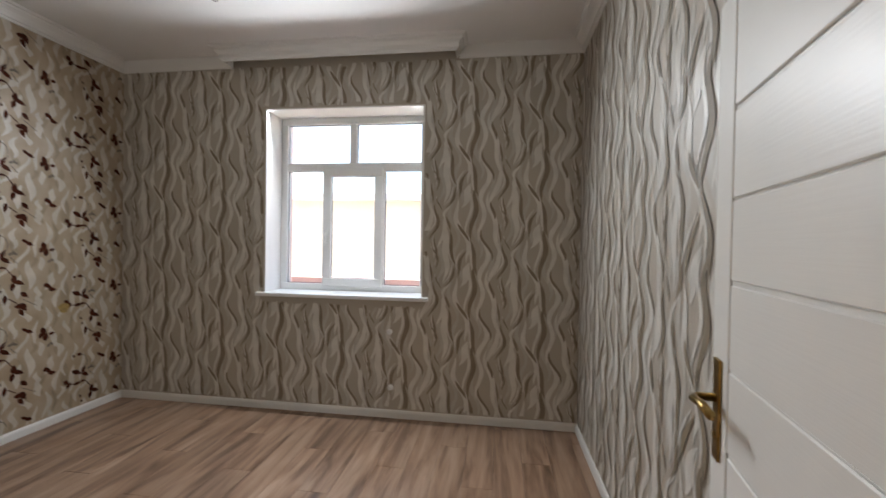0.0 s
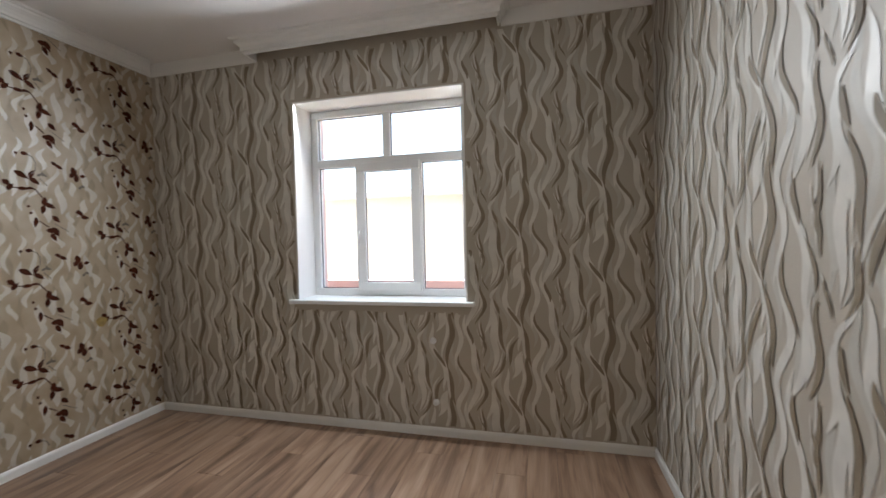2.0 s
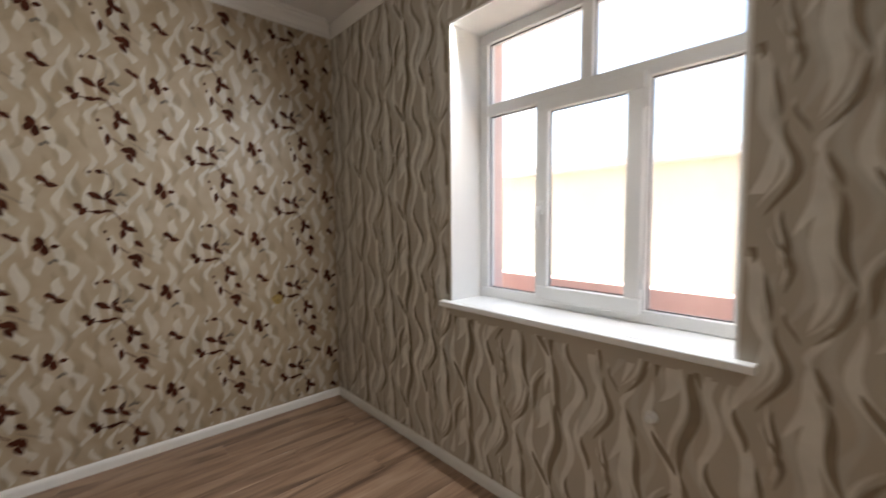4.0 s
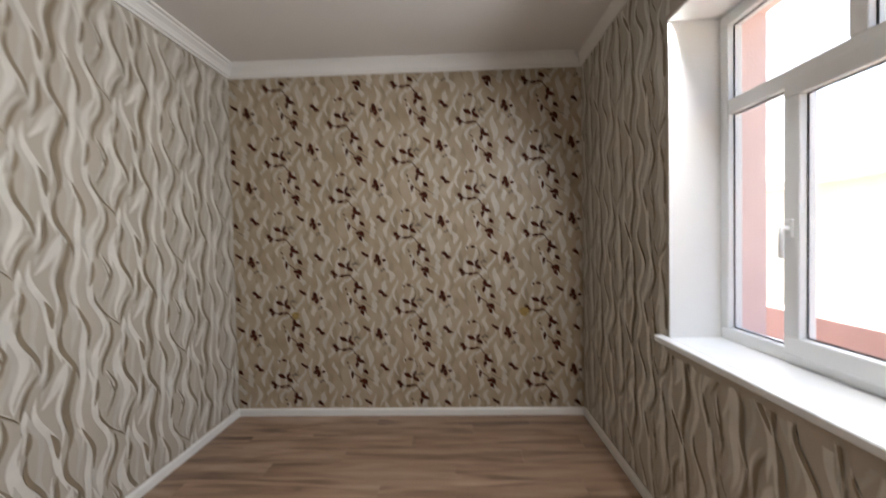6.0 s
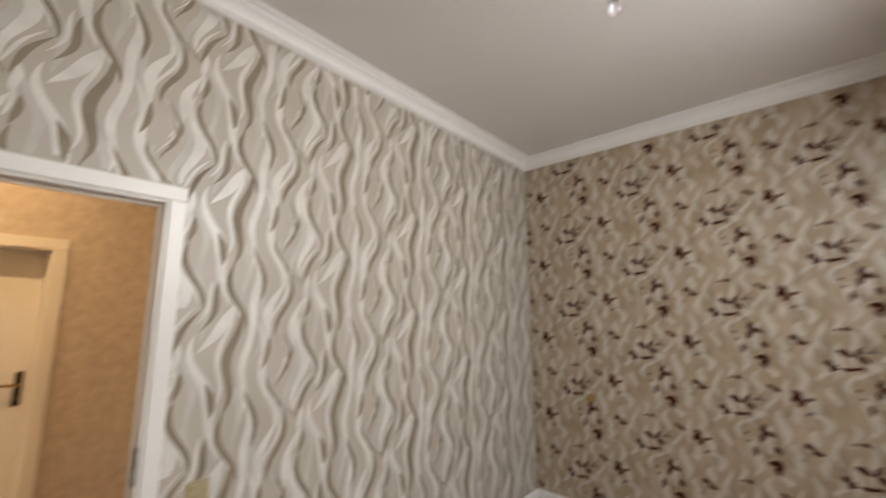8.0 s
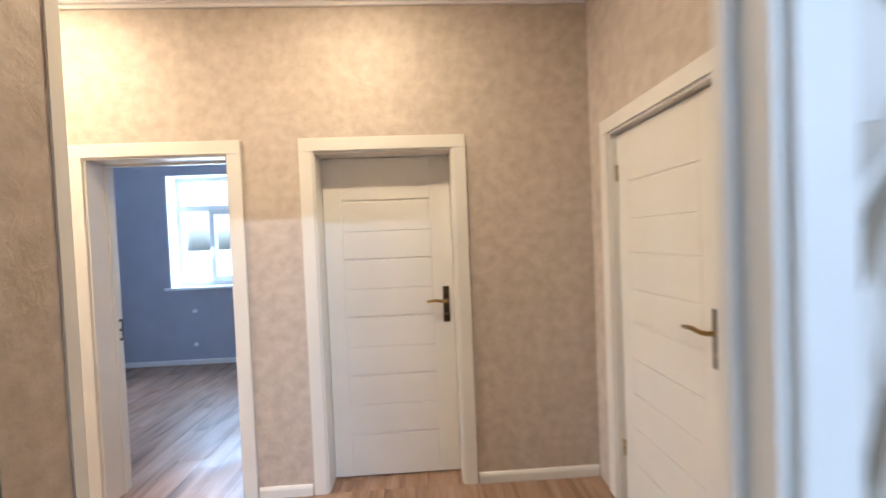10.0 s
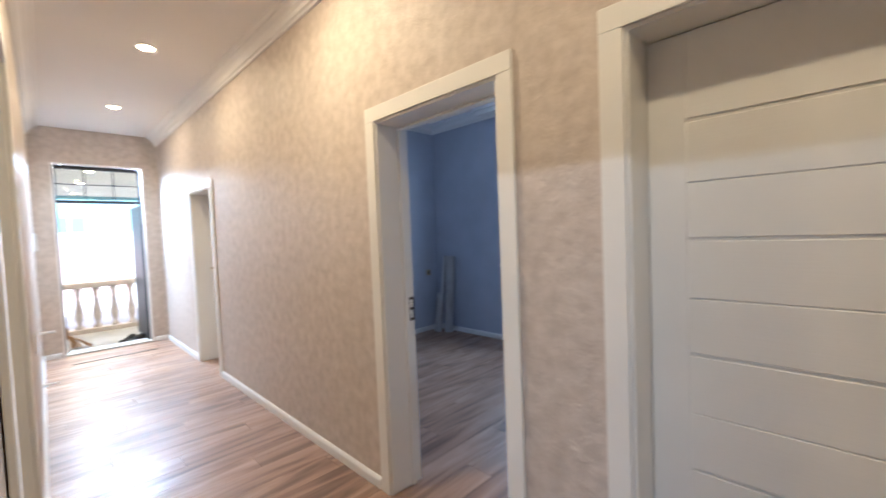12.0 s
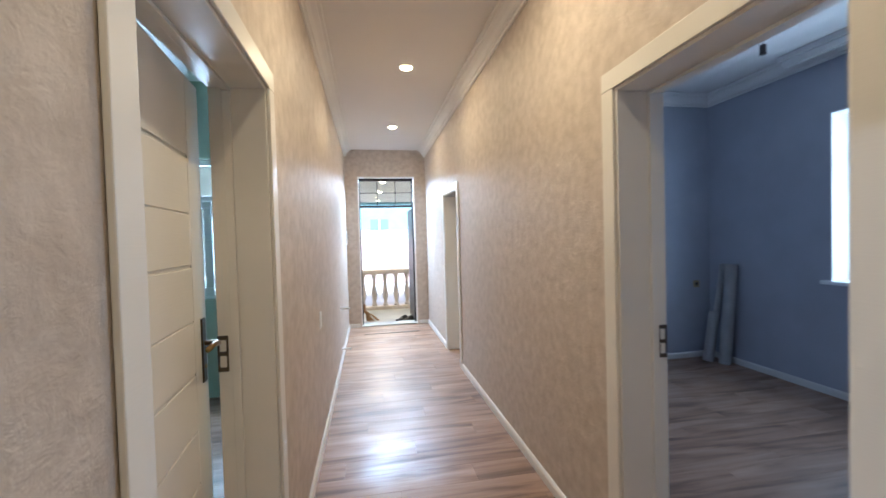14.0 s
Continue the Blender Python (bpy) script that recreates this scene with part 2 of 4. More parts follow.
def tube(bm, points, r, n=8):
    pts = [Vector(p) for p in points]
    rings = []
    for i, p in enumerate(pts):
        d = (pts[min(i + 1, len(pts) - 1)] - pts[max(i - 1, 0)]).normalized()
        s = d.orthogonal().normalized()
        if rings:
            s = (last - d * last.dot(d)).normalized()
        last = s
        u = d.cross(s)
        rings.append([bm.verts.new(p + r * (math.cos(2 * math.pi * k / n) * s + math.sin(2 * math.pi * k / n) * u)) for k in range(n)])
    for a, b in zip(rings, rings[1:]):
        for i in range(n):
            j = (i + 1) % n
            bm.faces.new((a[i], a[j], b[j], b[i]))
    bm.faces.new(rings[0][::-1])
    bm.faces.new(rings[-1])
    bmesh.ops.recalc_face_normals(bm, faces=bm.faces[:])


def mesh_of(name, bm, mat, smooth=False):
    me = bpy.data.meshes.new(name)
    bm.to_mesh(me)
    bm.free()
    me.materials.append(mat)
    if smooth:
        me.polygons.foreach_set("use_smooth", [True] * len(me.polygons))
    return me


def part(name, bm, mat, parent=None, label="", smooth=False):
    ob = new(name, mesh_of(name, bm, mat, smooth))
    if parent is not None:
        ob.parent = parent
        ob.matrix_parent_inverse = parent.matrix_world.inverted()
    if label:
        tagged(ob, label)
    return ob


def box_part(name, dims, mat, parent=None, label="", bevel=0.0, seg=2):
    bm = bmesh.new()
    box(bm, *dims)
    if bevel:
        rounded(bm, bevel, seg)
    return part(name, bm, mat, parent, label)


def base(name, x, y, z, label, category, group="", kind="", turn=0.0):
    ob = new(name)
    ob.matrix_world = pose(x, y, z, 0, 0, turn)
    ob.empty_display_size = 0.1
    bpy.context.view_layer.update()
    return tagged(ob, label, category, group, kind)


def wall(name, along, a0, a1, b0, b1, z0, z1, mat, holes=(), label="", category="wall"):
    """A wall running along x or y from a0 to a1, b0 to b1 thick, with rectangular holes (from, to, bottom, top)."""
    bm = bmesh.new()

    def put(p, q, r, s):
        if q - p > 1e-4 and s - r > 1e-4:
            box(bm, *((p, q, b0, b1, r, s) if along == "x" else (b0, b1, p, q, r, s)))
    at = a0
    for h0, h1, hb, ht in sorted(holes):
        put(at, h0, z0, z1)
        put(h0, h1, z0, hb)
        put(h0, h1, ht, z1)
        at = h1
    put(at, a1, z0, z1)
    return tagged(part(name, bm, mat), label, category, kind="structure")


def moulding(name, runs, profile, mat, label, category="cornice"):
    """A profile of (out from wall, height) swept along straight runs (x0, y0, x1, y1, nx, ny) with mitred ends given by trims."""
    for x0, y0, x1, y1, nx, ny, t0, t1 in runs:
        bm = bmesh.new()
        d = Vector((x1 - x0, y1 - y0, 0)).normalized()
        ends = []
        for px, py, sgn, trim in ((x0, y0, 1, t0), (x1, y1, -1, t1)):
            ends.append([bm.verts.new((px + nx * o + d.x * sgn * o * trim, py + ny * o + d.y * sgn * o * trim, hh)) for o, hh in profile])
        n = len(profile)
        for i in range(n):
            j = (i + 1) % n
            bm.faces.new((ends[0][i], ends[0][j], ends[1][j], ends[1][i]))
        bm.faces.new(ends[0])
        bm.faces.new(ends[1][::-1])
        bmesh.ops.recalc_face_normals(bm, faces=bm.faces[:])
        tagged(part(name, bm, mat), label, category, kind="structure")


def cornice_profile(top, size=0.105):
    k = size / 0.105
    p = [(0, -0.105), (0.014, -0.105), (0.018, -0.092), (0.030, -0.088), (0.034, -0.070), (0.046, -0.050), (0.064, -0.034), (0.070, -0.030),
         (0.074, -0.018), (0.092, -0.014), (0.095, 0.0), (0, 0.0)]
    return [(o * k, top + v * k) for o, v in p]


def skirting(z=0.065):
    return [(0, 0), (0.016, 0), (0.016, z * 0.7), (0.012, z * 0.88), (0.006, z), (0, z)]


# ---- setting: walls, floors, ceilings ----
RX, RD, RH = 4.11, -3.08, 3.105            # papered room: east wall, south wall, ceiling
XC = RX + 0.12                             # lobby side of the east wall
WIN = (1.418, 2.84, 1.0, 2.636)
DA = (2.978, 3.84, 0.0, 2.055)             # its door
CN, CS, CE, CW = -3.77, -5.14, 10.815, 2.29  # corridor faces
CD = (3.136, 3.973, 0.0, 2.06)
BD = (4.459, 5.28, 0.0, 2.06)
FD = (8.27, 9.05, 0.0, 2.04)
LD = (4.52, 5.44, 0.0, 2.07)
WD = (-4.90, -4.08, 0.0, 2.06)
EX = (-4.95, -3.975, 0.0, 2.575)
BX, BY, BH = 7.918, -8.107, 3.05           # blue room: east wall, south wall, ceiling
BW = (5.22, 6.64, 0.985, 2.475)

wall_north = wall("wall_north", "x", -0.2, 4.3, 0.0, 0.32, 0, RH, M_WAVE, [WIN], "taupe wave-patterned wallpaper wall around the window")
wall_west = wall("wall_west", "y", RD - 0.07, 0.0, -0.2, 0.0, 0, RH, M_FLOR, (), "tan wallpaper wall with brown leaf sprigs")
wall_east = wall("wall_east", "y", RD - 0.04, 0.0, RX, XC, 0, RH, M_WAVE, (), "taupe wave-patterned wallpaper wall beside the open door")
wall_south = wall("wall_south", "x", 0.0, RX, RD - 0.035, RD, 0, RH, M_WAVE, [DA], "taupe wave-patterned wallpaper wall with the doorway")
wall("wall_outside_north", "x", -1.5, 8.2, 0.32, 0.49, -0.6, 3.6, M_PINK, [(WIN[0] - 0.006, WIN[1] + 0.006, WIN[2], WIN[3] + 0.02)], "pink rendered outer wall round the window")
wall("wall_lobby_north", "x", CW - 0.1, RX, RD - 0.07, RD - 0.035, 0, RH, M_PLASTER, [DA], "beige embossed wallpaper wall with a doorway")
wall("wall_lobby_corner", "y", CN + 0.1, RD - 0.04, XC, XC + 0.1, 0, RH, M_PLASTER, (), "beige embossed wallpaper return wall")
wall_corridor_north = wall("wall_corridor_north", "x", XC, CE + 0.2, CN, CN + 0.1, 0, RH, M_PLASTER, [LD], "long beige embossed wallpaper corridor wall")
wall("wall_corridor_south", "x", CW - 0.1, CE + 0.2, CS - 0.1, CS, 0, RH, M_PLASTER, [CD, BD, FD], "long beige embossed wallpaper wall with three doorways")
wall("wall_corridor_west", "y", CS, RD - 0.07, CW - 0.1, CW, 0, RH, M_PLASTER, [WD], "beige embossed wallpaper end wall")
wall("wall_corridor_east", "y", CS, CN, CE, CE + 0.2, 0, RH, M_PLASTER, [EX], "beige embossed wallpaper wall round the entrance")
wall("wall_green_south", "x", XC + 0.1, 8.2, CN + 0.1, CN + 0.2, 0, RH, M_GREEN, [LD], "pale green wallpaper wall with a doorway")
wall("wall_green_west", "y", CN + 0.2, 0.32, XC, XC + 0.1, 0, RH, M_GREEN, (), "pale green wallpaper wall")
wall("wall_green_north", "x", XC + 0.1, 8.2, 0.0, 0.32, 0, RH, M_GREEN, (), "pale green wallpaper wall")
GW = (-2.9, -2.05, 0.95, 2.3)
wall("wall_green_east", "y", CN + 0.2, 0.0, 8.0, 8.2, 0, RH, M_GREEN, [GW], "pale green wallpaper wall with a window")
wall("wall_blue_north", "x", 4.2, BX + 0.1, CS - 0.2, CS - 0.1, 0, RH, M_BLUE, [BD], "blue-grey wallpaper wall with a doorway")
wall("wall_blue_east", "y", BY, CS - 0.2, BX, BX + 0.1, 0, RH, M_BLUE, (), "blue-grey wallpaper wall with a socket")
wall("wall_blue_south", "x", 4.1, BX + 0.1, BY - 0.3, BY, 0, RH, M_BLUE, [BW], "blue-grey wallpaper wall around a window")
wall("wall_blue_west", "y", BY, CS - 0.1, 4.1, 4.2, 0, RH, M_BLUE, (), "blue-grey wallpaper wall")


# unseen walls, added so outdoor light doesn't leak under the shut doors
for x0, x1 in ((CD[0] - 0.2, CD[1] + 0.1), (FD[0] - 0.2, FD[1] + 0.2)):
    wall("light_block_wall", "x", x0, x1, CS - 0.45, CS - 0.40, 0, RH, M_OUTW, (), "unseen wall added to block light behind a shut door")
    wall("light_block_wall", "y", CS - 0.40, CS - 0.1, x0, x0 + 0.05, 0, RH, M_OUTW, (), "unseen wall added to block light behind a shut door")
    wall("light_block_wall", "y", CS - 0.40, CS - 0.1, x1 - 0.05, x1, 0, RH, M_OUTW, (), "unseen wall added to block light behind a shut door")
wall("light_block_wall", "y", WD[0] - 0.2, WD[1] + 0.2, CW - 0.3, CW - 0.25, -0.05, RH, M_OUTW, (), "unseen wall added to block light behind a shut door")


def slab(name, x0, x1, y0, y1, z0, z1, mat, label, category):
    return tagged(box_part(name, (x0, x1, y0, y1, z0, z1), mat), label, category, kind="structure")


slab("ceiling", -0.2, XC, RD - 0.035, 0.4, RH, RH + 0.15, M_CEIL, "smooth white painted ceiling", "ceiling")
slab("ceiling", CW - 0.1, CE + 0.2, CS, RD - 0.035, CORR_CEIL, CORR_CEIL + 0.07, M_CEIL, "smooth white corridor ceiling with downlights", "ceiling")
slab("ceiling", 4.1, BX + 0.1, BY - 0.3, CS - 0.1, BH, BH + 0.055, M_CEIL, "smooth white ceiling", "ceiling")
slab("ceiling", XC + 0.1, 8.2, CN + 0.2, 0.3, CORR_CEIL, CORR_CEIL + 0.07, M_CEIL, "smooth white ceiling", "ceiling")
slab("roof", -1.5, CE + 0.2, BY - 0.6, 0.42, 3.26, 3.4, M_CONC, "flat concrete roof slab", "roof")

# cornices and skirtings of the papered room
CP = cornice_profile(RH)
WALLP = "white gypsum cornice moulding under the ceiling"
moulding("cornice", [(0, RD, 0, 0, 1, 0, 1, 1), (0, RD, RX, RD, 0, 1, 1, 1), (RX, RD, RX, 0, -1, 0, 1, 1)], CP, M_WHITE, WALLP)
BAND = [(0, RH - 0.105), (0.012, RH - 0.105), (0.02, RH - 0.07), (0.028, RH), (0, RH)]
moulding("cornice", [(0, 0, 1.10, 0, 0, -1, 0, 0), (3.12, 0, RX, 0, 0, -1, 0, 0)], BAND, M_WHITE, "plain white coved band above the window wall")
SK = skirting()
SKL = "white skirting board along the laminate floor"
moulding("baseboard", [(0, RD, 0, 0, 1, 0, 1, 1), (0, 0, RX, 0, 0, -1, 1, 1), (RX, RD, RX, 0, -1, 0, 1, 1), (0, RD, DA[0] - 0.085, RD, 0, 1, 1, 0)],
         SK, M_TRIM, SKL, "baseboard")
CP2 = cornice_profile(CORR_CEIL, 0.125)
moulding("cornice", [(CW, CS, CE, CS, 0, 1, 1, 0), (XC, CN, CE, CN, 0, -1, 0, 0), (CW, RD - 0.07, XC, RD - 0.07, 0, -1, 1, 0), (CW, CS, CW, RD - 0.07, 1, 0, 1, 1)], CP2, M_WHITE, WALLP)
moulding("baseboard", [(CW, CS, CD[0] - 0.085, CS, 0, 1, 1, 0), (CD[1] + 0.085, CS, BD[0] - 0.085, CS, 0, 1, 0, 0), (BD[1] + 0.085, CS, FD[0] - 0.085, CS, 0, 1, 0, 0),
                       (FD[1] + 0.085, CS, CE, CS, 0, 1, 0, 0), (XC, CN, LD[0] - 0.085, CN, 0, -1, 0, 0), (LD[1] + 0.085, CN, CE, CN, 0, -1, 0, 0),
                       (CE, CS, CE, EX[0] - 0.02, -1, 0, 1, 0), (CE, EX[1] + 0.02, CE, CN, -1, 0, 0, 1)], SK, M_TRIM, SKL, "baseboard")
CP3 = cornice_profile(BH, 0.125)
moulding("cornice", [(BX, BY, BX, CS - 0.2, -1, 0, 1, 1), (4.2, BY, BX, BY, 0, 1, 1, 1)], CP3, M_WHITE, WALLP)
moulding("baseboard", [(BX, BY, BX, CS - 0.2, -1, 0, 1, 1), (4.2, BY, BX, BY, 0, 1, 1, 1)], SK, M_TRIM, SKL, "baseboard")
# white corner trim at the lobby's return wall
box_part_corner = tagged(box_part("trim", (XC - 0.006, XC + 0.002, CN - 0.003, CN + 0.036, 0, CORR_CEIL - 0.12), M_DOOR), "white corner strip on the return wall", "trim", kind="structure")

# pelmet over the window
pelmet = base("curtain_pelmet", 2.13, -0.19, RH, "white moulded gypsum curtain pelmet on the ceiling above the window", "pelmet")
PP = [(0, RH - 0.11), (0.012, RH - 0.11), (0.016, RH - 0.095), (0.03, RH - 0.09), (0.032, RH - 0.06), (0.05, RH - 0.045), (0.06, RH - 0.04), (0.062, RH - 0.02), (0.085, RH - 0.015), (0.09, RH), (0, RH)]
bm = bmesh.new()
e0 = [bm.verts.new((1.12 - o, -0.15 - o, z)) for o, z in PP]
e1 = [bm.verts.new((3.10 + o, -0.15 - o, z)) for o, z in PP]
for i in range(len(PP)):
    j = (i + 1) % len(PP)
    bm.faces.new((e0[i], e0[j], e1[j], e1[i]))
bm.faces.new(e0)
bm.faces.new(e1[::-1])
bmesh.ops.recalc_face_normals(bm, faces=bm.faces[:])
part("front_moulding", bm, M_WHITE, pelmet)
for xa, sg in ((1.12, -1), (3.10, 1)):
    bm = bmesh.new()
    e0 = [bm.verts.new((xa + sg * o, -0.15 - o, z)) for o, z in PP]
    e1 = [bm.verts.new((xa + sg * o, -0.03, z)) for o, z in PP]
    for i in range(len(PP)):
        j = (i + 1) % len(PP)
        bm.faces.new((e0[i], e0[j], e1[j], e1[i]))
    bm.faces.new(e0)
    bm.faces.new(e1[::-1])
    bmesh.ops.recalc_face_normals(bm, faces=bm.faces[:])
    part("end_moulding", bm, M_WHITE, pelmet)


# ---- wallpaper prints ----
def inside(u, z, holes):
    return any(a < u < b and c < z < d for a, b, c, d in holes)


PU, PV = 0.562, 0.65


def strokes_mesh(name, strokes, place, lift, width, z0, z1, holes, mat, parent, steps=16, flow=0.0):
    """Tapered wavy strokes (u, z, length, thickness, sway, phase, lean) joined into one printed layer on a wall."""
    verts, faces = [], []
    for k, (u, z, ln, th, sway, ph, lean) in enumerate(strokes):
        d = lift + 0.00004 * (k % 29)
        rows = []
        for i in range(steps + 1):
            f = i / steps
            zz = z + (f - 0.5) * ln
            uu = u + sway * math.sin(2 * math.pi * f + ph) + lean * (f - 0.5)
            uu += flow * math.sin(2 * math.pi * (2 * zz / PV + u / PU))
            hw = th * (math.sin(math.pi * f) ** 0.8) + 0.0006
            rows.append((uu - hw, uu + hw, zz))
        prev = None
        for a, b, zz in rows:
            a, b = min(max(a, 0.001), width - 0.001), min(max(b, 0.001), width - 0.001)
            ok = z0 < zz < z1 and b - a > 1e-4 and not inside((a + b) / 2, zz, holes)
            if not ok:
                prev = None
                continue
            at = len(verts)
            verts += [place(a, zz, d), place(b, zz, d)]
            if prev is not None:
                faces.append((prev, prev + 1, at + 1, at))
            prev = at
    me = bpy.data.meshes.new(name)
    me.from_pydata(verts, [], faces)
    me.materials.append(mat)
    ob = new(name, me)
    ob.parent = parent
    return tagged(ob, kind="stuff")


# the print's strokes from its pinch point: across, up, length, half width, sway, phase, lean
WAVE_DARK = [(-0.065, 0.034, 0.09, 0.006, 0.004, 0, -0.075), (0.005, -0.13, 0.10, 0.012, 0.0, 0, -0.005), (0.037, -0.33, 0.26, 0.015, 0.006, 0, -0.075),
             (-0.10, -0.41, 0.18, 0.007, -0.012, 1.57, 0.0), (0.13, -0.20, 0.13, 0.017, 0.0, 0, -0.065), (0.22, -0.41, 0.27, 0.016, 0.008, 0, -0.085),
             (0.12, -0.455, 0.19, 0.014, 0.004, 0, 0.095), (0.028, -0.565, 0.17, 0.012, 0.006, 0, 0.09), (0.215, -0.04, 0.42, 0.021, 0.012, 0, 0.08),
             (0.32, -0.30, 0.23, 0.013, 0.008, 0, -0.08), (0.425, -0.20, 0.14, 0.009, 0.003, 0, -0.075), (0.47, -0.02, 0.18, 0.009, -0.012, 1.57, 0.0),
             (0.366, -0.02, 0.13, 0.013, 0.003, 0, 0.0), (0.455, -0.44, 0.27, 0.014, -0.012, 1.57, 0.06)]
WAVE_PALE = [(0.0, -0.02, 0.13, 0.012, -0.012, 0, 0.02), (-0.045, -0.20, 0.22, 0.017, 0.006, 0, 0.05), (-0.02, -0.37, 0.44, 0.022, -0.018, 1.57, -0.02),
             (0.12, -0.19, 0.46, 0.021, 0.018, 0, -0.13), (0.15, -0.55, 0.18, 0.024, 0.010, 0, 0.13), (0.28, -0.04, 0.42, 0.016, 0.012, 0, 0.05),
             (0.30, -0.40, 0.42, 0.018, -0.02, 1.57, 0.0), (0.39, -0.48, 0.25, 0.020, 0.004, 0, 0.085), (0.38, -0.14, 0.48, 0.018, 0.014, 0, -0.10)]
WAVE_SOFT = [(0.05, -0.12, 0.30, 0.017, 0.012, 0, -0.05), (0.08, -0.42, 0.32, 0.020, 0.014, 1.0, -0.02), (0.245, -0.22, 0.34, 0.018, 0.012, 0, -0.04),
             (0.345, -0.52, 0.30, 0.017, -0.012, 1.57, 0.05), (0.44, -0.32, 0.34, 0.018, 0.012, 0, -0.05), (0.51, -0.10, 0.32, 0.020, -0.014, 1.57, 0.02)]


def wave_set():
    """The print's strokes and the pale edge along each dark one."""
    def bent(row, du, dz, th, k):
        u, z, ln, w, sway, ph, lean = row
        return (u + du * w, z + dz, ln * k, w * th, sway, ph, lean * 0.85)
    dark = [bent(r, 0, 0, 0.95, 1.12) for r in WAVE_DARK]
    pale = [bent(r, 0, 0, 1.1, 1.15) for r in WAVE_PALE] + [bent(r, -1.8, 0.02, 0.55, 1.05) for r in WAVE_DARK]
    soft = [bent(r, 0, 0, 1.0, 1.2) for r in WAVE_SOFT]
    return {"d": dark, "l": pale, "m": soft}


WT = wave_set()


def tiled(tile, width, height, pu, pv, u0, z0, drop=0.5):
    """The tile's strokes repeated in columns with a half drop."""
    res = []
    for c in range(-3, int(width / pu) + 2):
        for r in range(-2, int(height / pv) + 3):
            for u, z, *rest in tile:
                res.append((u0 + u + c * pu, z0 + z + (r + (c % 2) * drop) * pv, *rest))
    return [s for s in res if -0.15 < s[0] < width + 0.15]


LIFT = {"m": 0.0006, "l": 0.0018, "d": 0.0030}
WMAT = {"l": M_WAVE_L, "m": M_WAVE_M, "d": M_WAVE_D}
for key in "mld":
    d = LIFT[key]
    tops = RH - 0.1
    strokes_mesh("printed_waves", tiled(WT[key], RX, RH, PU, PV, 0.799, 0.475), lambda u, z, o: (u, -o, z), d, RX, 0.066, tops,
                 [(WIN[0] - 0.02, WIN[1] + 0.02, WIN[2] - 0.05, WIN[3] + 0.012)], WMAT[key], wall_north, flow=0.019)
    strokes_mesh("printed_waves", tiled(WT[key], RX, RH, PU, PV, 0.646, 0.45), lambda u, z, o: (RX - u, RD + o, z), d, RX, 0.066, tops,
                 [(RX - DA[1] - 0.06, RX - DA[0] + 0.06, 0, DA[3] + 0.06)], WMAT[key], wall_south, flow=0.019)
    strokes_mesh("printed_waves", tiled(WT[key], -RD, RH, PU, PV, 0.05, 0.31), lambda u, z, o: (RX - o, -u, z), d, -RD, 0.066, tops, [], WMAT[key], wall_east, flow=0.019)

FU, FV = 0.566, 0.656


def flame_tile(seed, n, th0, th1):
    rng = random.Random(seed)
    return [(FU * ((i * 0.618) % 1), FV * (i + 0.5) / n, rng.uniform(0.10, 0.24), rng.uniform(th0, th1), rng.uniform(0.008, 0.019), rng.uniform(0, 6.28), rng.uniform(-0.05, 0.03))
            for i in range(n)]


WZ = 0.066


def on_west(u, z, o):
    return (o, -u, z)


strokes_mesh("printed_flames", tiled(flame_tile(5, 12, 0.016, 0.034), -RD, RH, FU, FV, 0.1, 0.0), on_west, 0.0006, -RD, WZ, RH - 0.1, [], M_FLOR_T, wall_west, flow=0.012)
strokes_mesh("printed_flames", tiled(flame_tile(9, 24, 0.013, 0.030), -RD, RH, FU, FV, 0.0, 0.0), on_west, 0.0018, -RD, WZ, RH - 0.1, [], M_FLOR_L, wall_west, flow=0.012)
# one repeat of the sprig print, from its fork: leaves as (across, up, length, half width, turn), stems as short lines
SPRIG = [(-0.044, 0.009, 0.085, 0.016, -28), (0.014, 0.022, 0.06, 0.013, 60), (0.028, -0.025, 0.07, 0.014, -35), (-0.124, -0.052, 0.05, 0.015, -40), (-0.105, -0.079, 0.055, 0.013, 50),
         (-0.036, -0.084, 0.06, 0.011, 3), (0.005, -0.076, 0.045, 0.007, 0), (0.082, -0.16, 0.06, 0.016, 85), (0.11, -0.19, 0.07, 0.015, -22), (0.07, -0.217, 0.06, 0.014, -100),
         (-0.012, -0.20, 0.018, 0.009, 0), (0.0, -0.245, 0.018, 0.009, 20), (0.145, -0.282, 0.06, 0.014, -42), (0.025, -0.307, 0.07, 0.012, -95), (0.115, -0.365, 0.06, 0.015, -5),
         (0.14, -0.372, 0.07, 0.018, -60), (0.127, -0.411, 0.06, 0.014, -60), (-0.019, 0.154, 0.045, 0.011, -10), (-0.066, 0.15, 0.02, 0.009, 20)]
BUDS = [(0.272, 0.075, 0.065, 0.017, -75), (0.29, 0.03, 0.06, 0.016, 80), (0.332, 0.049, 0.04, 0.011, 10), (0.26, 0.05, 0.05, 0.014, 60), (0.305, -0.235, 0.07, 0.013, -45),
        (0.335, -0.263, 0.055, 0.013, -5), (0.29, -0.23, 0.04, 0.010, -30), (0.15, -0.545, 0.05, 0.010, -35), (0.178, -0.562, 0.05, 0.012, -25)]
GREY_BUDS = [(0.059, 0.021, 0.035, 0.008, 30), (0.075, 0.03, 0.03, 0.008, 100), (0.09, 0.02, 0.025, 0.007, -20), (0.31, -0.04, 0.03, 0.008, 45), (0.33, -0.03, 0.03, 0.008, -30)]
STEMS = [(-0.10, -0.08, 0.03, -0.08), (0.03, -0.08, 0.08, -0.15), (0.045, -0.298, 0.10, -0.34)]
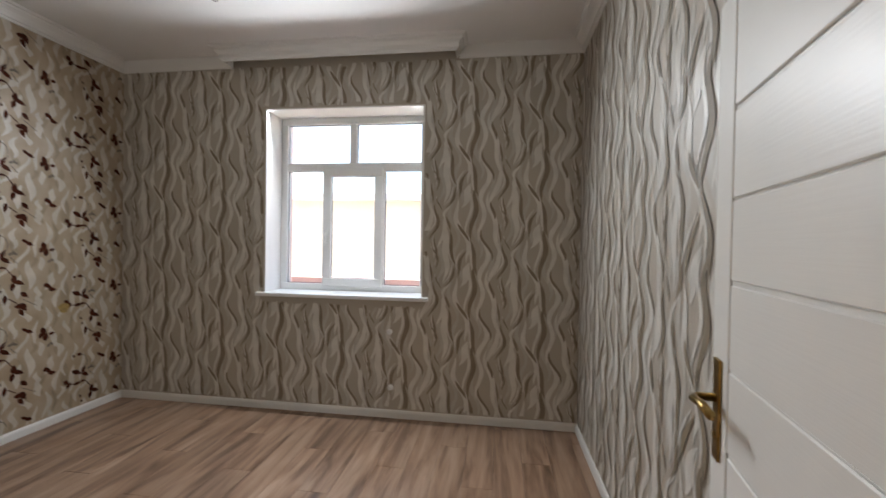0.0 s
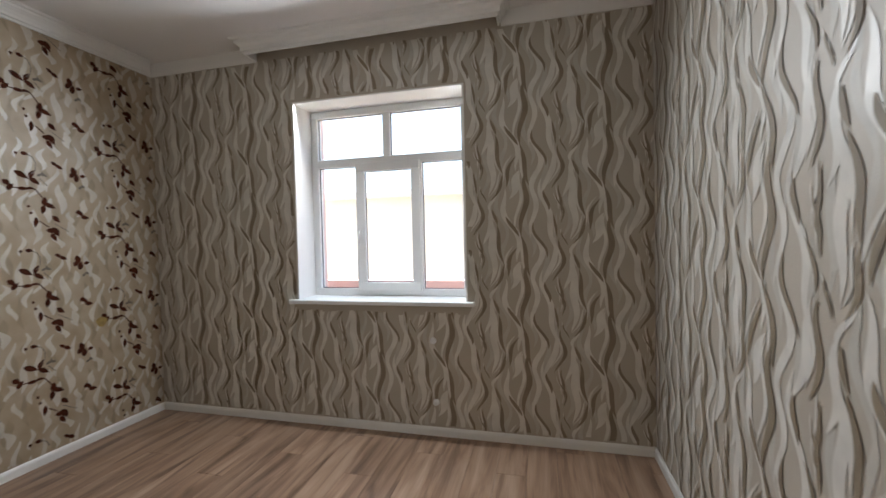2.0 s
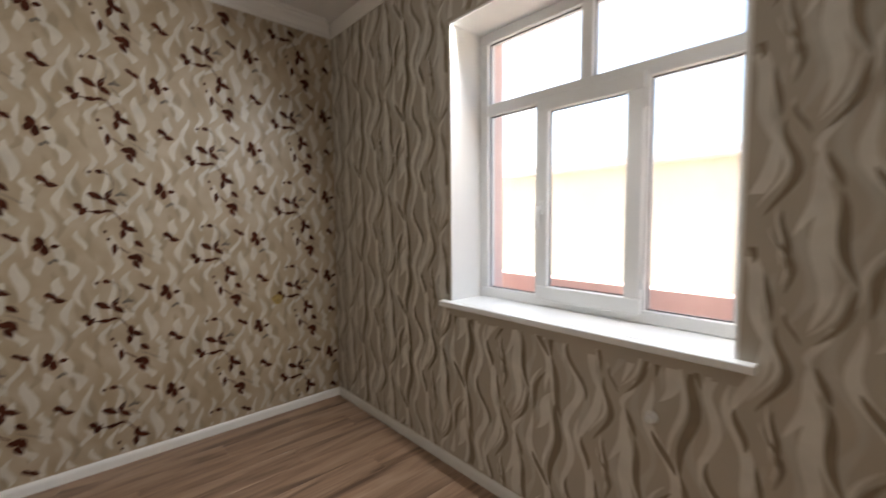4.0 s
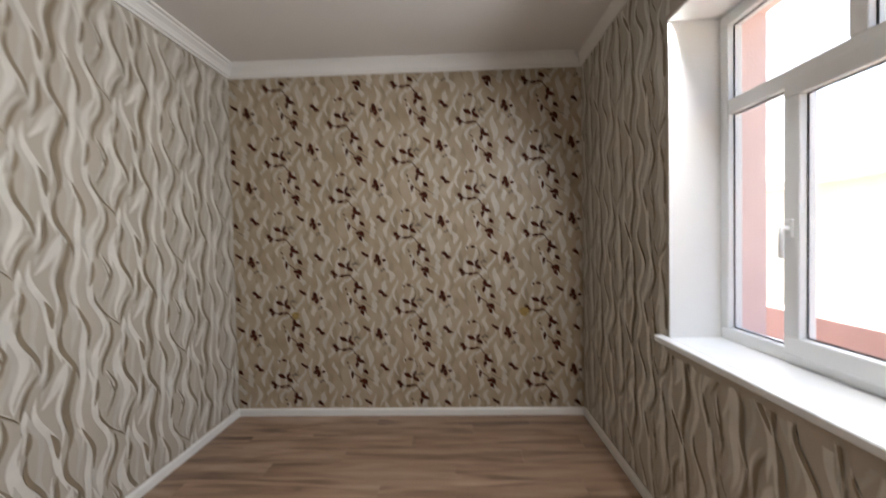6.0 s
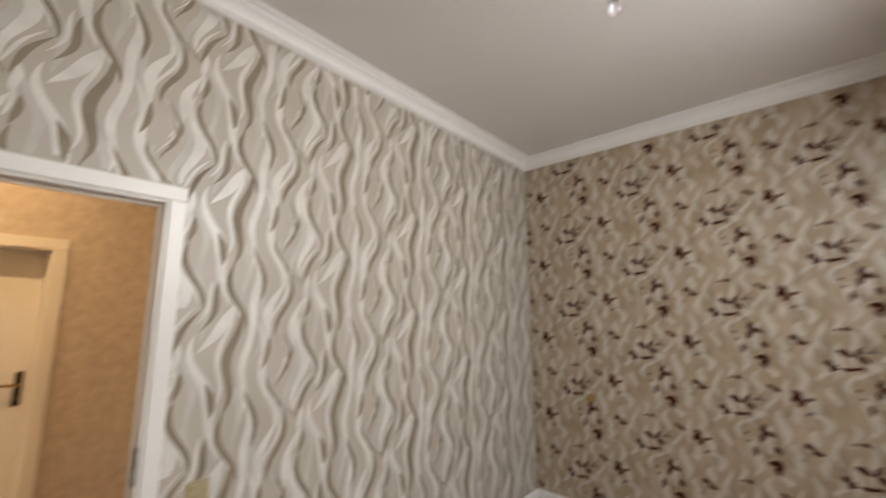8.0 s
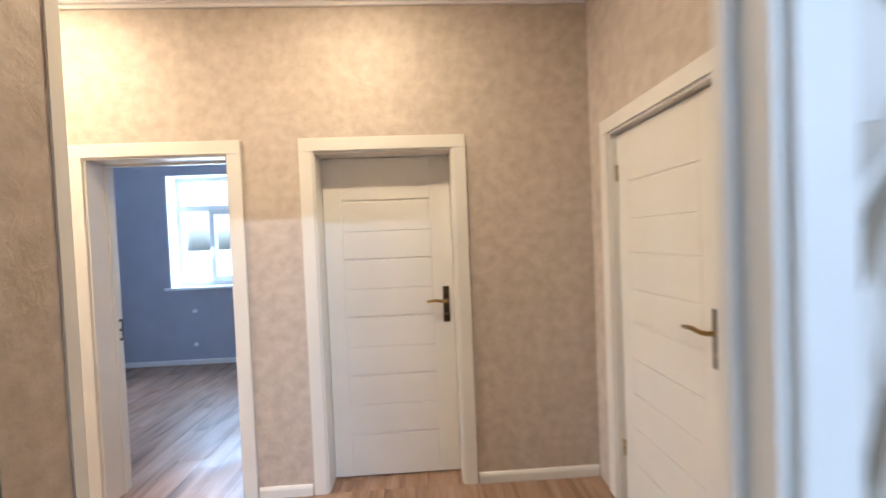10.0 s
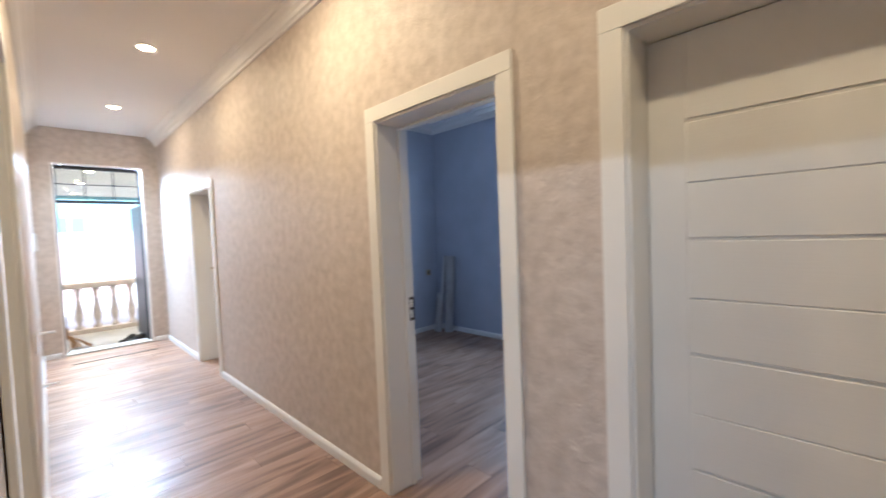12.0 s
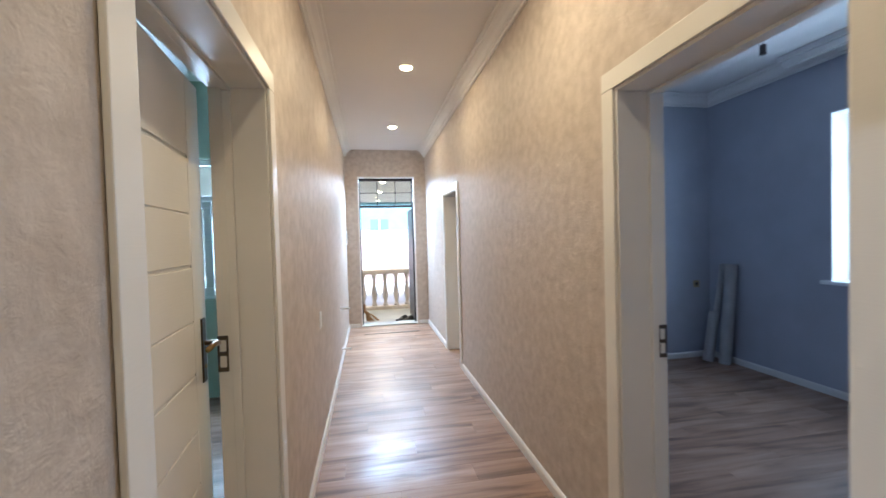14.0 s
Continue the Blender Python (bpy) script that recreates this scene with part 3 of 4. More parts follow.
GREY_STEMS = [(0.055, 0.0, 0.10, -0.05), (0.13, -0.31, 0.22, -0.37), (-0.01, 0.154, 0.022, 0.138), (0.022, 0.138, 0.040, 0.10), (0.040, 0.10, 0.036, 0.05), (0.036, 0.05, 0.01, 0.02)]


def sprigs(name, leaves, stems, mat, lift, half, label):
    """Printed leaves and stems repeated over the west wall in columns with a half drop, joined into one layer."""
    verts, faces = [], []

    def poly(pts):
        if all(RD + 0.001 < p[0] < -0.001 and 0.068 < p[1] < RH - 0.106 for p in pts):
            k = len(verts)
            verts.extend((lift + 0.00004 * (len(faces) % 31), p[0], p[1]) for p in pts)
            faces.append(tuple(range(k, k + len(pts))))
    rng = random.Random(3)
    for c in range(-4, 4):
        for r in range(-3, 4):
            y0, z0 = -1.498 + c * FU, 1.656 + (r + (c % 2) * 0.5) * FV
            for dy, dz, ln, hw, turn in leaves:
                a = radians(turn + rng.uniform(-3, 3))
                ca, sa = math.cos(a), math.sin(a)
                pts = []
                for f, w in ((-0.5, 0.0), (-0.36, 0.62), (-0.12, 1.0), (0.14, 0.85), (0.36, 0.36), (0.54, 0.0), (0.34, -0.42), (0.1, -0.86), (-0.14, -0.95), (-0.37, -0.55)):
                    px, pz = f * ln * 1.06, w * hw * 1.22 + 0.08 * ln * (0.25 - f * f)
                    pts.append((y0 + dy + px * ca - pz * sa, z0 + dz + px * sa + pz * ca))
                poly(pts)
            for a0, b0, a1, b1 in stems:
                d = Vector((a1 - a0, b1 - b0)).normalized() * half
                poly([(y0 + a0 - d.y, z0 + b0 + d.x), (y0 + a0 + d.y, z0 + b0 - d.x), (y0 + a1 + d.y, z0 + b1 - d.x), (y0 + a1 - d.y, z0 + b1 + d.x)])
    me = bpy.data.meshes.new(name)
    me.from_pydata(verts, [], faces)
    me.materials.append(mat)
    ob = new(name, me)
    ob.parent = wall_west
    tagged(ob, label, kind="stuff")


sprigs("printed_leaves", SPRIG + BUDS, STEMS, M_LEAF, 0.0034, 0.0035, "dark brown printed leaf sprigs")
sprigs("printed_buds", GREY_BUDS, GREY_STEMS, M_BUD, 0.0049, 0.0026, "grey printed buds and stems")
for sy, sz, r in ((-2.536, 0.898, 0.035), (-0.514, 0.908, 0.04)):
    bm = bmesh.new()
    ring = [bm.verts.new((0.0064, sy + r * math.cos(a) * (1 + 0.2 * math.sin(3 * a)), sz + r * math.sin(a))) for a in [2 * math.pi * i / 16 for i in range(16)]]
    bm.faces.new(ring)
    part("glue_stain", bm, M_STAIN, wall_west, "yellow-brown glue stain")


# ---- windows ----
def window(name, w, h, label, turn=0.0, at=(0, 0, 0), glass_mat=None):
    """A three-light plastic window with a two-light transom, built in its own x-z plane, inside face towards -y, from x = 0, z = 0."""
    ob = base(name, 0, 0, 0, label, "window", kind="structure")
    fw, d0, d1 = 0.06, -0.035, 0.035
    tz = h * 0.715
    for nm, dm in (("frame_rail", (0, w, d0, d1, 0, fw)), ("frame_rail", (0, w, d0, d1, h - fw, h)), ("frame_stile", (0, fw, d0, d1, fw, h - fw)), ("frame_stile", (w - fw, w, d0, d1, fw, h - fw)),
                   ("transom", (fw, w - fw, d0, d1, tz - 0.035, tz + 0.035)), ("mullion", (w * 0.5 - 0.032, w * 0.5 + 0.032, d0, d1, tz + 0.035, h - fw)),
                   ("mullion", (w * 0.315 - 0.03, w * 0.315 + 0.03, d0, d1, fw, tz - 0.035)), ("mullion", (w * 0.695 - 0.03, w * 0.695 + 0.03, d0, d1, fw, tz - 0.035))):
        box_part(nm, dm, M_PVC, ob, bevel=0.006)
    # opening sash, standing proud to the room
    s0, s1, z0, z1 = w * 0.315 + 0.004, w * 0.695 - 0.004, fw - 0.02, tz - 0.012
    sash = box_part("sash_bottom_rail", (s0 - 0.02, s1 + 0.02, d0 - 0.022, d0 + 0.03, z0, z0 + 0.075), M_PVC, ob, bevel=0.006)
    box_part("sash_top_rail", (s0 - 0.02, s1 + 0.02, d0 - 0.022, d0 + 0.03, z1 - 0.075, z1), M_PVC, ob, bevel=0.006)
    box_part("sash_stile", (s0 - 0.02, s0 + 0.055, d0 - 0.022, d0 + 0.03, z0 + 0.075, z1 - 0.075), M_PVC, ob, bevel=0.006)
    box_part("sash_stile", (s1 - 0.055, s1 + 0.02, d0 - 0.022, d0 + 0.03, z0 + 0.075, z1 - 0.075), M_PVC, ob, bevel=0.006)
    panes = [(fw, w * 0.315 - 0.03, fw, tz - 0.035, 0.0), (s0 + 0.055, s1 - 0.055, z0 + 0.075, z1 - 0.075, -0.02), (w * 0.695 + 0.03, w - fw, fw, tz - 0.035, 0.0),
             (fw, w * 0.5 - 0.032, tz + 0.035, h - fw, 0.0), (w * 0.5 + 0.032, w - fw, tz + 0.035, h - fw, 0.0)]
    for a, b, c, d, y in panes:
        p = box_part("pane", (a - 0.004, b + 0.004, y - 0.003, y + 0.003, c - 0.004, d + 0.004), glass_mat or M_GLASS, ob)
        p.visible_shadow = False
        bm = bmesh.new()
        g = 0.006
        yy = y - 0.008
        box(bm, a, a + g, yy, yy + 0.004, c, d)
        box(bm, b - g, b, yy, yy + 0.004, c, d)
        box(bm, a + g, b - g, yy, yy + 0.004, c, c + g)
        box(bm, a + g, b - g, yy, yy + 0.004, d - g, d)
        part("gasket", bm, M_GASKET, ob)
    hx, hz = s0 + 0.018, h * 0.34
    hb = box_part("handle_base", (hx - 0.014, hx + 0.014, d0 - 0.034, d0 - 0.02, hz - 0.035, hz + 0.035), M_PVC, ob, "white plastic handle", 0.004)
    bm = bmesh.new()
    tube(bm, [(hx, d0 - 0.034, hz), (hx, d0 - 0.055, hz), (hx, d0 - 0.06, hz - 0.02), (hx, d0 - 0.06, hz - 0.115)], 0.0095)
    part("handle_lever", bm, M_PVC, hb, smooth=True)
    for hzz in (0.16, tz - 0.17):
        bm = bmesh.new()
        lathe(bm, [(0.007, 0), (0.007, 0.07)], s1 + 0.028, d0 - 0.012, hzz, 10)
        part("hinge", bm, M_PVC, ob, smooth=True)
    bpy.context.view_layer.update()
    ob.matrix_world = pose(*at, 0, 0, turn)
    return ob


def reveal(parent_name, x0, x1, z0, z1, y0, y1, label):
    """White lining of a window recess and its sill board; y0 is the room face."""
    ob = base(parent_name, (x0 + x1) / 2, y0, z0, label, "window reveal", kind="structure")
    s = 1 if y1 > y0 else -1
    lo, hi = min(y0, y1), max(y0, y1)
    box_part("side_lining", (x0, x0 + 0.012, lo, hi, z0, z1 - 0.012), M_WHITE, ob)
    box_part("side_lining", (x1 - 0.012, x1, lo, hi, z0, z1 - 0.012), M_WHITE, ob)
    box_part("top_lining", (x0, x1, lo, hi, z1 - 0.012, z1), M_WHITE, ob)
    a, b = sorted((y0 - s * 0.05, y1))
    bm = bmesh.new()
    box(bm, x0 - 0.055, x1 + 0.055, *sorted((y0 - s * 0.05, y0 - s * 0.001)), z0 - 0.005, z0 + 0.028)
    rounded(bm, 0.006, 3)
    box(bm, x0 + 0.001, x1 - 0.001, *sorted((y0 - s * 0.0012, y1)), z0 + 0.0005, z0 + 0.0275)
    part("sill_board", bm, M_PVC, ob, "white plastic window sill")
    return ob


reveal("window_reveal_1", WIN[0], WIN[1], WIN[2], WIN[3], -0.002, 0.26, "white plastered window recess with plastic sill")
window("window_1", WIN[1] - WIN[0] - 0.024, WIN[3] - WIN[2] - 0.04, "white plastic window with three lights and a transom, closed", 0, (WIN[0] + 0.012, 0.285, WIN[2] + 0.028))
reveal("window_reveal_2", BW[0], BW[1], BW[2], BW[3], BY + 0.002, BY - 0.2, "white plastered window recess with plastic sill")
window("window_2", BW[1] - BW[0] - 0.024, BW[3] - BW[2] - 0.04, "white plastic window with three lights and a transom, closed", 180, (BW[1] - 0.012, BY - 0.235, BW[2] + 0.028))
window("window_3", GW[1] - GW[0], GW[3] - GW[2], "white plastic window at the end of a green room, closed", -90, (8.08, GW[1], GW[2]))


# ---- doors ----
GROOVES = [0.27, 0.46, 0.647, 0.831, 1.022, 1.203, 1.391, 1.569, 1.763]


def leaf(parent, w, h, hinge_left, full_stile=False, knuckle=-1):
    """A door leaf in its x-z plane (x 0..w), 4 cm thick about y = 0, with routed grooves on both faces, lever handles and hinges."""
    t = 0.02
    box_part("leaf_core", (0, w, -t + 0.005, t - 0.005, 0, h), M_DOOR, parent)
    lock = w if hinge_left else 0.0
    sg = -1 if hinge_left else 1
    near, far = (0.10 if full_stile else 0.135), 0.115
    xs = sorted((lock + sg * near, (0.0 if hinge_left else w) - sg * far))
    for face in (-1, 1):
        y0, y1 = sorted((face * (t - 0.005), face * t))
        for dm in ((0, xs[0] - 0.0025, y0, y1, 0, h), (xs[1] + 0.0025, w, y0, y1, 0, h)):
            box_part("stile", dm, M_DOOR, parent, bevel=0.0018, seg=1)
        zs = [0.0] + [g for g in GROOVES if g < h - 0.05] + [h]
        for i, (a, b) in enumerate(zip(zs, zs[1:])):
            thin = 0.0022 if full_stile else 0.0009
            g = 0.0045 if i % 2 == 1 else thin
            g2 = 0.0045 if i % 2 == 0 else thin
            box_part("panel", (xs[0] + (0.0025 if full_stile else -0.0025), xs[1] - (0.0025 if full_stile else -0.0025), y0, y1, a + (g if a > 0 else 0), b - (g2 if b < h else 0)), M_DOOR, parent, bevel=0.003, seg=1)
        hx, hz = lock + sg * (0.047 if full_stile else 0.05), 1.10 if full_stile else 1.085
        pl = box_part("lock_plate", (hx - 0.0205, hx + 0.0205, *sorted((face * t, face * (t + 0.007))), hz - 0.115, hz + 0.115), M_BRASS if full_stile else M_BRONZE, parent, "antique brass lock plate", 0.003)
        bm = bmesh.new()
        tube(bm, [(hx, face * t, hz + 0.025), (hx, face * (t + 0.045), hz + 0.025), (hx + sg * 0.02, face * (t + 0.056), hz + 0.025), (hx + sg * 0.07, face * (t + 0.054), hz + 0.032), (hx + sg * 0.125, face * (t + 0.05), hz + 0.026)], 0.0095, 10)
        part("lever", bm, M_BRASS, pl, smooth=True)
        bm = bmesh.new()
        lathe(bm, [(0.0085, 0), (0.0085, 0.004 * face)], hx, face * (t + 0.007), hz - 0.06, 12, "y")
        part("key_cylinder", bm, M_BRASS, pl)
    for z in (0.25, h - 0.25):
        bm = bmesh.new()
        lathe(bm, [(0.007, 0), (0.007, 0.09)], 0.0 if hinge_left else w, knuckle * (t + 0.004), z, 10)
        part("hinge", bm, M_BRASS, parent, smooth=True)


def frame_set(name, hole, y_face, y_back, label, outward, both=False, stop_y=None, axis="x", wide=0.076):
    """Jamb lining and flat casings of a doorway in a wall along x (or along y)."""
    a, b, z0, z1 = hole
    ob = base(name, *(((a + b) / 2, y_face, 0) if axis == "x" else (y_face, (a + b) / 2, 0)), label, "door frame", kind="structure")

    def put(nm, p, q, r, s, c, d, bev=0.002):
        r, s = sorted((r, s))
        box_part(nm, (p, q, r, s, c, d) if axis == "x" else (r, s, p, q, c, d), M_DOOR, ob, bevel=bev)
    lo, hi = sorted((y_face + outward * 0.002, y_back))
    put("jamb", a, a + 0.014, lo, hi, 0, z1)
    put("jamb", b - 0.014, b, lo, hi, 0, z1)
    put("head", a + 0.014, b - 0.014, lo, hi, z1 - 0.014, z1)
    faces = [(y_face, outward)] + ([(y_back, -outward)] if both else [])
    for yf, o in faces:
        f0, f1 = yf + o * 0.0025, yf + o * 0.0155
        put("casing", a - wide, a + 0.002, f0, f1, 0, z1 - 0.002, 0.003)
        put("casing", b - 0.002, b + wide, f0, f1, 0, z1 - 0.002, 0.003)
        put("casing", a - wide, b + wide, f0, f1, z1 - 0.0015, z1 + wide, 0.003)
    if stop_y is not None:
        s0, s1 = stop_y
        put("stop", a + 0.014, a + 0.026, s0, s1, 0, z1 - 0.026)
        put("stop", b - 0.026, b - 0.014, s0, s1, 0, z1 - 0.026)
        put("stop", a + 0.014, b - 0.014, s0, s1, z1 - 0.026, z1 - 0.014)
    return ob


def strike(parent, x, y, z, s):
    bm = bmesh.new()
    x0, x1 = sorted((x, x + s * 0.003))
    box(bm, x0, x1, y - 0.019, y - 0.012, z - 0.068, z + 0.068)
    box(bm, x0, x1, y + 0.012, y + 0.019, z - 0.068, z + 0.068)
    for zz in (-0.068, -0.008, 0.052):
        box(bm, x0, x1, y - 0.012, y + 0.012, z + zz, z + zz + 0.016)
    part("strike_plate", bm, M_STEEL, parent, "steel strike plate")


fa = frame_set("door_frame_1", DA, RD, RD - 0.07, "white door casing round the open doorway", 1, True, (RD - 0.062, RD - 0.042), wide=0.06)
strike(fa, DA[0] + 0.014, RD - 0.02, 1.02, 1)
door_a = base("door_1", 0, 0, 0, "white panelled door with brass lever, standing open", "door", kind="structure")
leaf(door_a, 0.80, 2.03, True, True)
bpy.context.view_layer.update()
door_a.matrix_world = pose(3.855, RD + 0.012, 0.008, 0, 0, 80)

frame_set("door_frame_2", CD, CS, CS - 0.27, "white casing and deep reveal round a closed door", 1)
door_c = base("door_2", 0, 0, 0, "closed white panelled door with dark bronze lever in a deep reveal", "door", kind="structure")
leaf(door_c, CD[1] - CD[0] - 0.034, 2.035, False)
bpy.context.view_layer.update()
door_c.matrix_world = pose(CD[0] + 0.017, CS - 0.165, 0.008)

fb = frame_set("door_frame_3", BD, CS, CS - 0.21, "white casing and reveal round the blue room's open doorway", 1, False, (CS - 0.165, CS - 0.135))
strike(fb, BD[1] - 0.014, CS - 0.189, 1.02, -1)

frame_set("door_frame_4", FD, CS, CS - 0.27, "white casing round a far closed door", 1)
door_f = base("door_4", 0, 0, 0, "closed white panelled door further along the corridor", "door", kind="structure")
leaf(door_f, FD[1] - FD[0] - 0.034, 2.0, True)
bpy.context.view_layer.update()
door_f.matrix_world = pose(FD[0] + 0.017, CS - 0.225, 0.02)

fl = frame_set("door_frame_5", LD, CN, CN + 0.2, "white casing and reveal round a door standing ajar", -1, False, (CN + 0.12, CN + 0.15))
strike(fl, LD[1] - 0.014, CN + 0.182, 1.06, -1)
door_l = base("door_5", 0, 0, 0, "white panelled door with brass lever, standing ajar", "door", kind="structure")
leaf(door_l, LD[1] - LD[0] - 0.034, 2.04, True, knuckle=1)
bpy.context.view_layer.update()
door_l.matrix_world = pose(LD[0] + 0.017, CN + 0.178, 0.008, 0, 0, 5)

frame_set("door_frame_6", WD, CW, CW - 0.1, "white casing round a door in the end wall", 1, axis="y")
door_w = base("door_6", 0, 0, 0, "closed white panelled door in the end wall", "door", kind="structure")
leaf(door_w, WD[1] - WD[0] - 0.034, 2.03, True)
bpy.context.view_layer.update()
door_w.matrix_world = pose(CW - 0.06, WD[0] + 0.017, 0.008, 0, 0, 90)

# entrance: black metal door standing open outwards, glazed transom
ent = base("door_7", CE + 0.1, -4.46, 0, "black metal entrance door frame with glazed transom, open", "door", kind="structure")
y0, y1, zt = EX[0] + 0.02, EX[1] - 0.02, EX[3] - 0.02
for nm, dm in (("frame_stile", (CE + 0.09, CE + 0.14, y0, y0 + 0.03, 0, zt)), ("frame_stile", (CE + 0.09, CE + 0.14, y1 - 0.018, y1, 0, zt)), ("frame_head", (CE + 0.09, CE + 0.14, y0 + 0.03, y1 - 0.018, zt - 0.045, zt)),
               ("transom_bar", (CE + 0.09, CE + 0.14, y0 + 0.03, y1 - 0.018, 2.05, 2.09))):
    box_part(nm, dm, M_BLACK, ent, bevel=0.003)
for k in (1, 2):
    yy = y0 + (y1 - y0) * k / 3
    box_part("glazing_bar", (CE + 0.110, CE + 0.120, yy - 0.006, yy + 0.006, 2.09, zt - 0.045), M_BLACK, ent)
box_part("glazing_bar", (CE + 0.108, CE + 0.109, y0 + 0.03, y1 - 0.018, 2.30, 2.312), M_BLACK, ent)
bm = bmesh.new()
lathe(bm, [(0.02, -0.008), (0.02, 0.008)], CE + 0.1, y0 + (y1 - y0) / 3, 2.306, 14, "x")
part("rosette", bm, M_BLACK, ent)
pn = box_part("pane", (CE + 0.122, CE + 0.127, y0 + 0.03, y1 - 0.018, 2.09, zt - 0.045), M_GLASS, ent)
pn.visible_shadow = False
lf = box_part("leaf", (CE + 0.14, CE + 1.02, y0 - 0.028, y0 + 0.022, 0.02, 2.04), M_BLACK, ent, "black metal door leaf folded back", 0.004)
bm = bmesh.new()
tube(bm, [(CE + 0.94, y0 + 0.022, 1.0), (CE + 0.94, y0 + 0.06, 1.0), (CE + 0.84, y0 + 0.065, 1.0)], 0.01)
part("lever", bm, M_STEEL, lf, smooth=True)
er = base("entrance_reveal", CE, -4.46, 0, "white plastered reveal round the entrance", "door reveal", kind="structure")
box_part("side_lining", (CE - 0.004, CE + 0.2, EX[0], EX[0] + 0.02, 0, EX[3] - 0.02), M_WHITE, er)
box_part("side_lining", (CE - 0.004, CE + 0.2, EX[1] - 0.02, EX[1], 0, EX[3] - 0.02), M_WHITE, er)
box_part("top_lining", (CE - 0.004, CE + 0.2, EX[0], EX[1], EX[3] - 0.02, EX[3]), M_WHITE, er)
slab("threshold", CE - 0.02, CE + 0.25, EX[0] + 0.02, EX[1] - 0.02, 0.001, 0.022, M_CONC, "pale threshold slab under the entrance", "threshold")
tagged(box_part("floor_strip", (10.22, 10.25, -4.9, -4.02, 0.001, 0.006), M_STEEL, None, bevel=0.0015), "thin metal floor joint strip near the entrance", "floor strip")


# ---- things in the papered room ----
def pendant(x, y, top, drop, label, with_bulb=True, rose=True):
    ob = base("pendant_bulb", x, y, top, label, "ceiling light")
    bm = bmesh.new()
    n = 14
    pts = [(x + 0.006 * math.sin(i * 0.9), y + 0.005 * math.cos(i * 1.3), top - drop * i / n) for i in range(n + 1)]
    tube(bm, pts, 0.0035, 6)
    part("cable", bm, M_CABLE, ob, smooth=True)
    bm = bmesh.new()
    pts = [(x + 0.008 + 0.012 * math.sin(i * 1.1), y + 0.01 * math.cos(i * 0.8), top - drop * (0.62 + 0.38 * i / 8)) for i in range(9)]
    tube(bm, pts, 0.0025, 6)
    part("loose_wire", bm, M_CABLE, ob, smooth=True)
    zb = top - drop
    bm = bmesh.new()
    lathe(bm, [(0.008, 0.005), (0.017, 0.0), (0.019, -0.015), (0.019, -0.05), (0.021, -0.055), (0.021, -0.062)], x, y, zb, 20)
    part("lamp_holder", bm, M_SOCKET, ob, smooth=True)
    if with_bulb:
        bm = bmesh.new()
        lathe(bm, [(0.012, -0.06), (0.013, -0.068), (0.02, -0.078), (0.0235, -0.092), (0.022, -0.106), (0.014, -0.117), (0.003, -0.121)], x, y, zb, 20)
        part("bulb", bm, M_BULB, ob, "clear glass bulb, unlit", smooth=True).visible_shadow = False
        bm = bmesh.new()
        lathe(bm, [(0.004, -0.06), (0.004, -0.085), (0.008, -0.09), (0.002, -0.096)], x, y, zb, 8)
        part("filament_mount", bm, M_STEEL, ob)
    return ob


def ceiling_rose(x, y, z):
    bm = bmesh.new()
    prof = [(0.265, 0.0), (0.265, -0.008), (0.255, -0.018), (0.243, -0.022), (0.232, -0.019), (0.226, -0.010), (0.218, -0.008), (0.212, -0.013), (0.20, -0.020), (0.185, -0.022), (0.15, -0.012), (0.148, -0.017),
            (0.138, -0.019), (0.134, -0.013), (0.128, -0.017), (0.118, -0.019), (0.114, -0.012), (0.10, -0.016), (0.075, -0.020), (0.07, -0.013), (0.062, -0.020), (0.048, -0.024), (0.044, -0.015), (0.034, -0.022), (0.02, -0.026), (0.004, -0.026)]
    lathe(bm, prof, x, y, z, 64)
    tagged(part("ceiling_rose", bm, M_WHITE, smooth=True), "round white gypsum ceiling rose with turned rings", "ceiling rose")


ceiling_rose(2.063, -1.53, RH)
pendant(2.085, -1.528, RH - 0.024, 0.335, "bare bulb on a twisted grey wire under the rose")


def pipe_stub(x, y, z, n, out=0.035, r=0.017):
    bm = bmesh.new()
    lathe(bm, [(r * 1.5, 0.0), (r * 1.5, 0.004 * n), (r * 0.8, 0.006 * n), (r * 0.8, (out - 0.012) * n), (r, (out - 0.010) * n), (r, (out - 0.002) * n), (r * 0.7, out * n)], x, y, z, 16, "y")
    return tagged(part("pipe_stub", bm, M_PVC, smooth=True), "white capped radiator pipe stub on the wall", "pipe stub", "radiator pipe stubs")


pipe_stub(2.582, -0.001, 0.256, -1)
pipe_stub(2.567, -0.001, 0.726, -1)
pipe_stub(6.36, BY + 0.001, 0.26, 1)
pipe_stub(6.35, BY + 0.001, 0.70, 1)


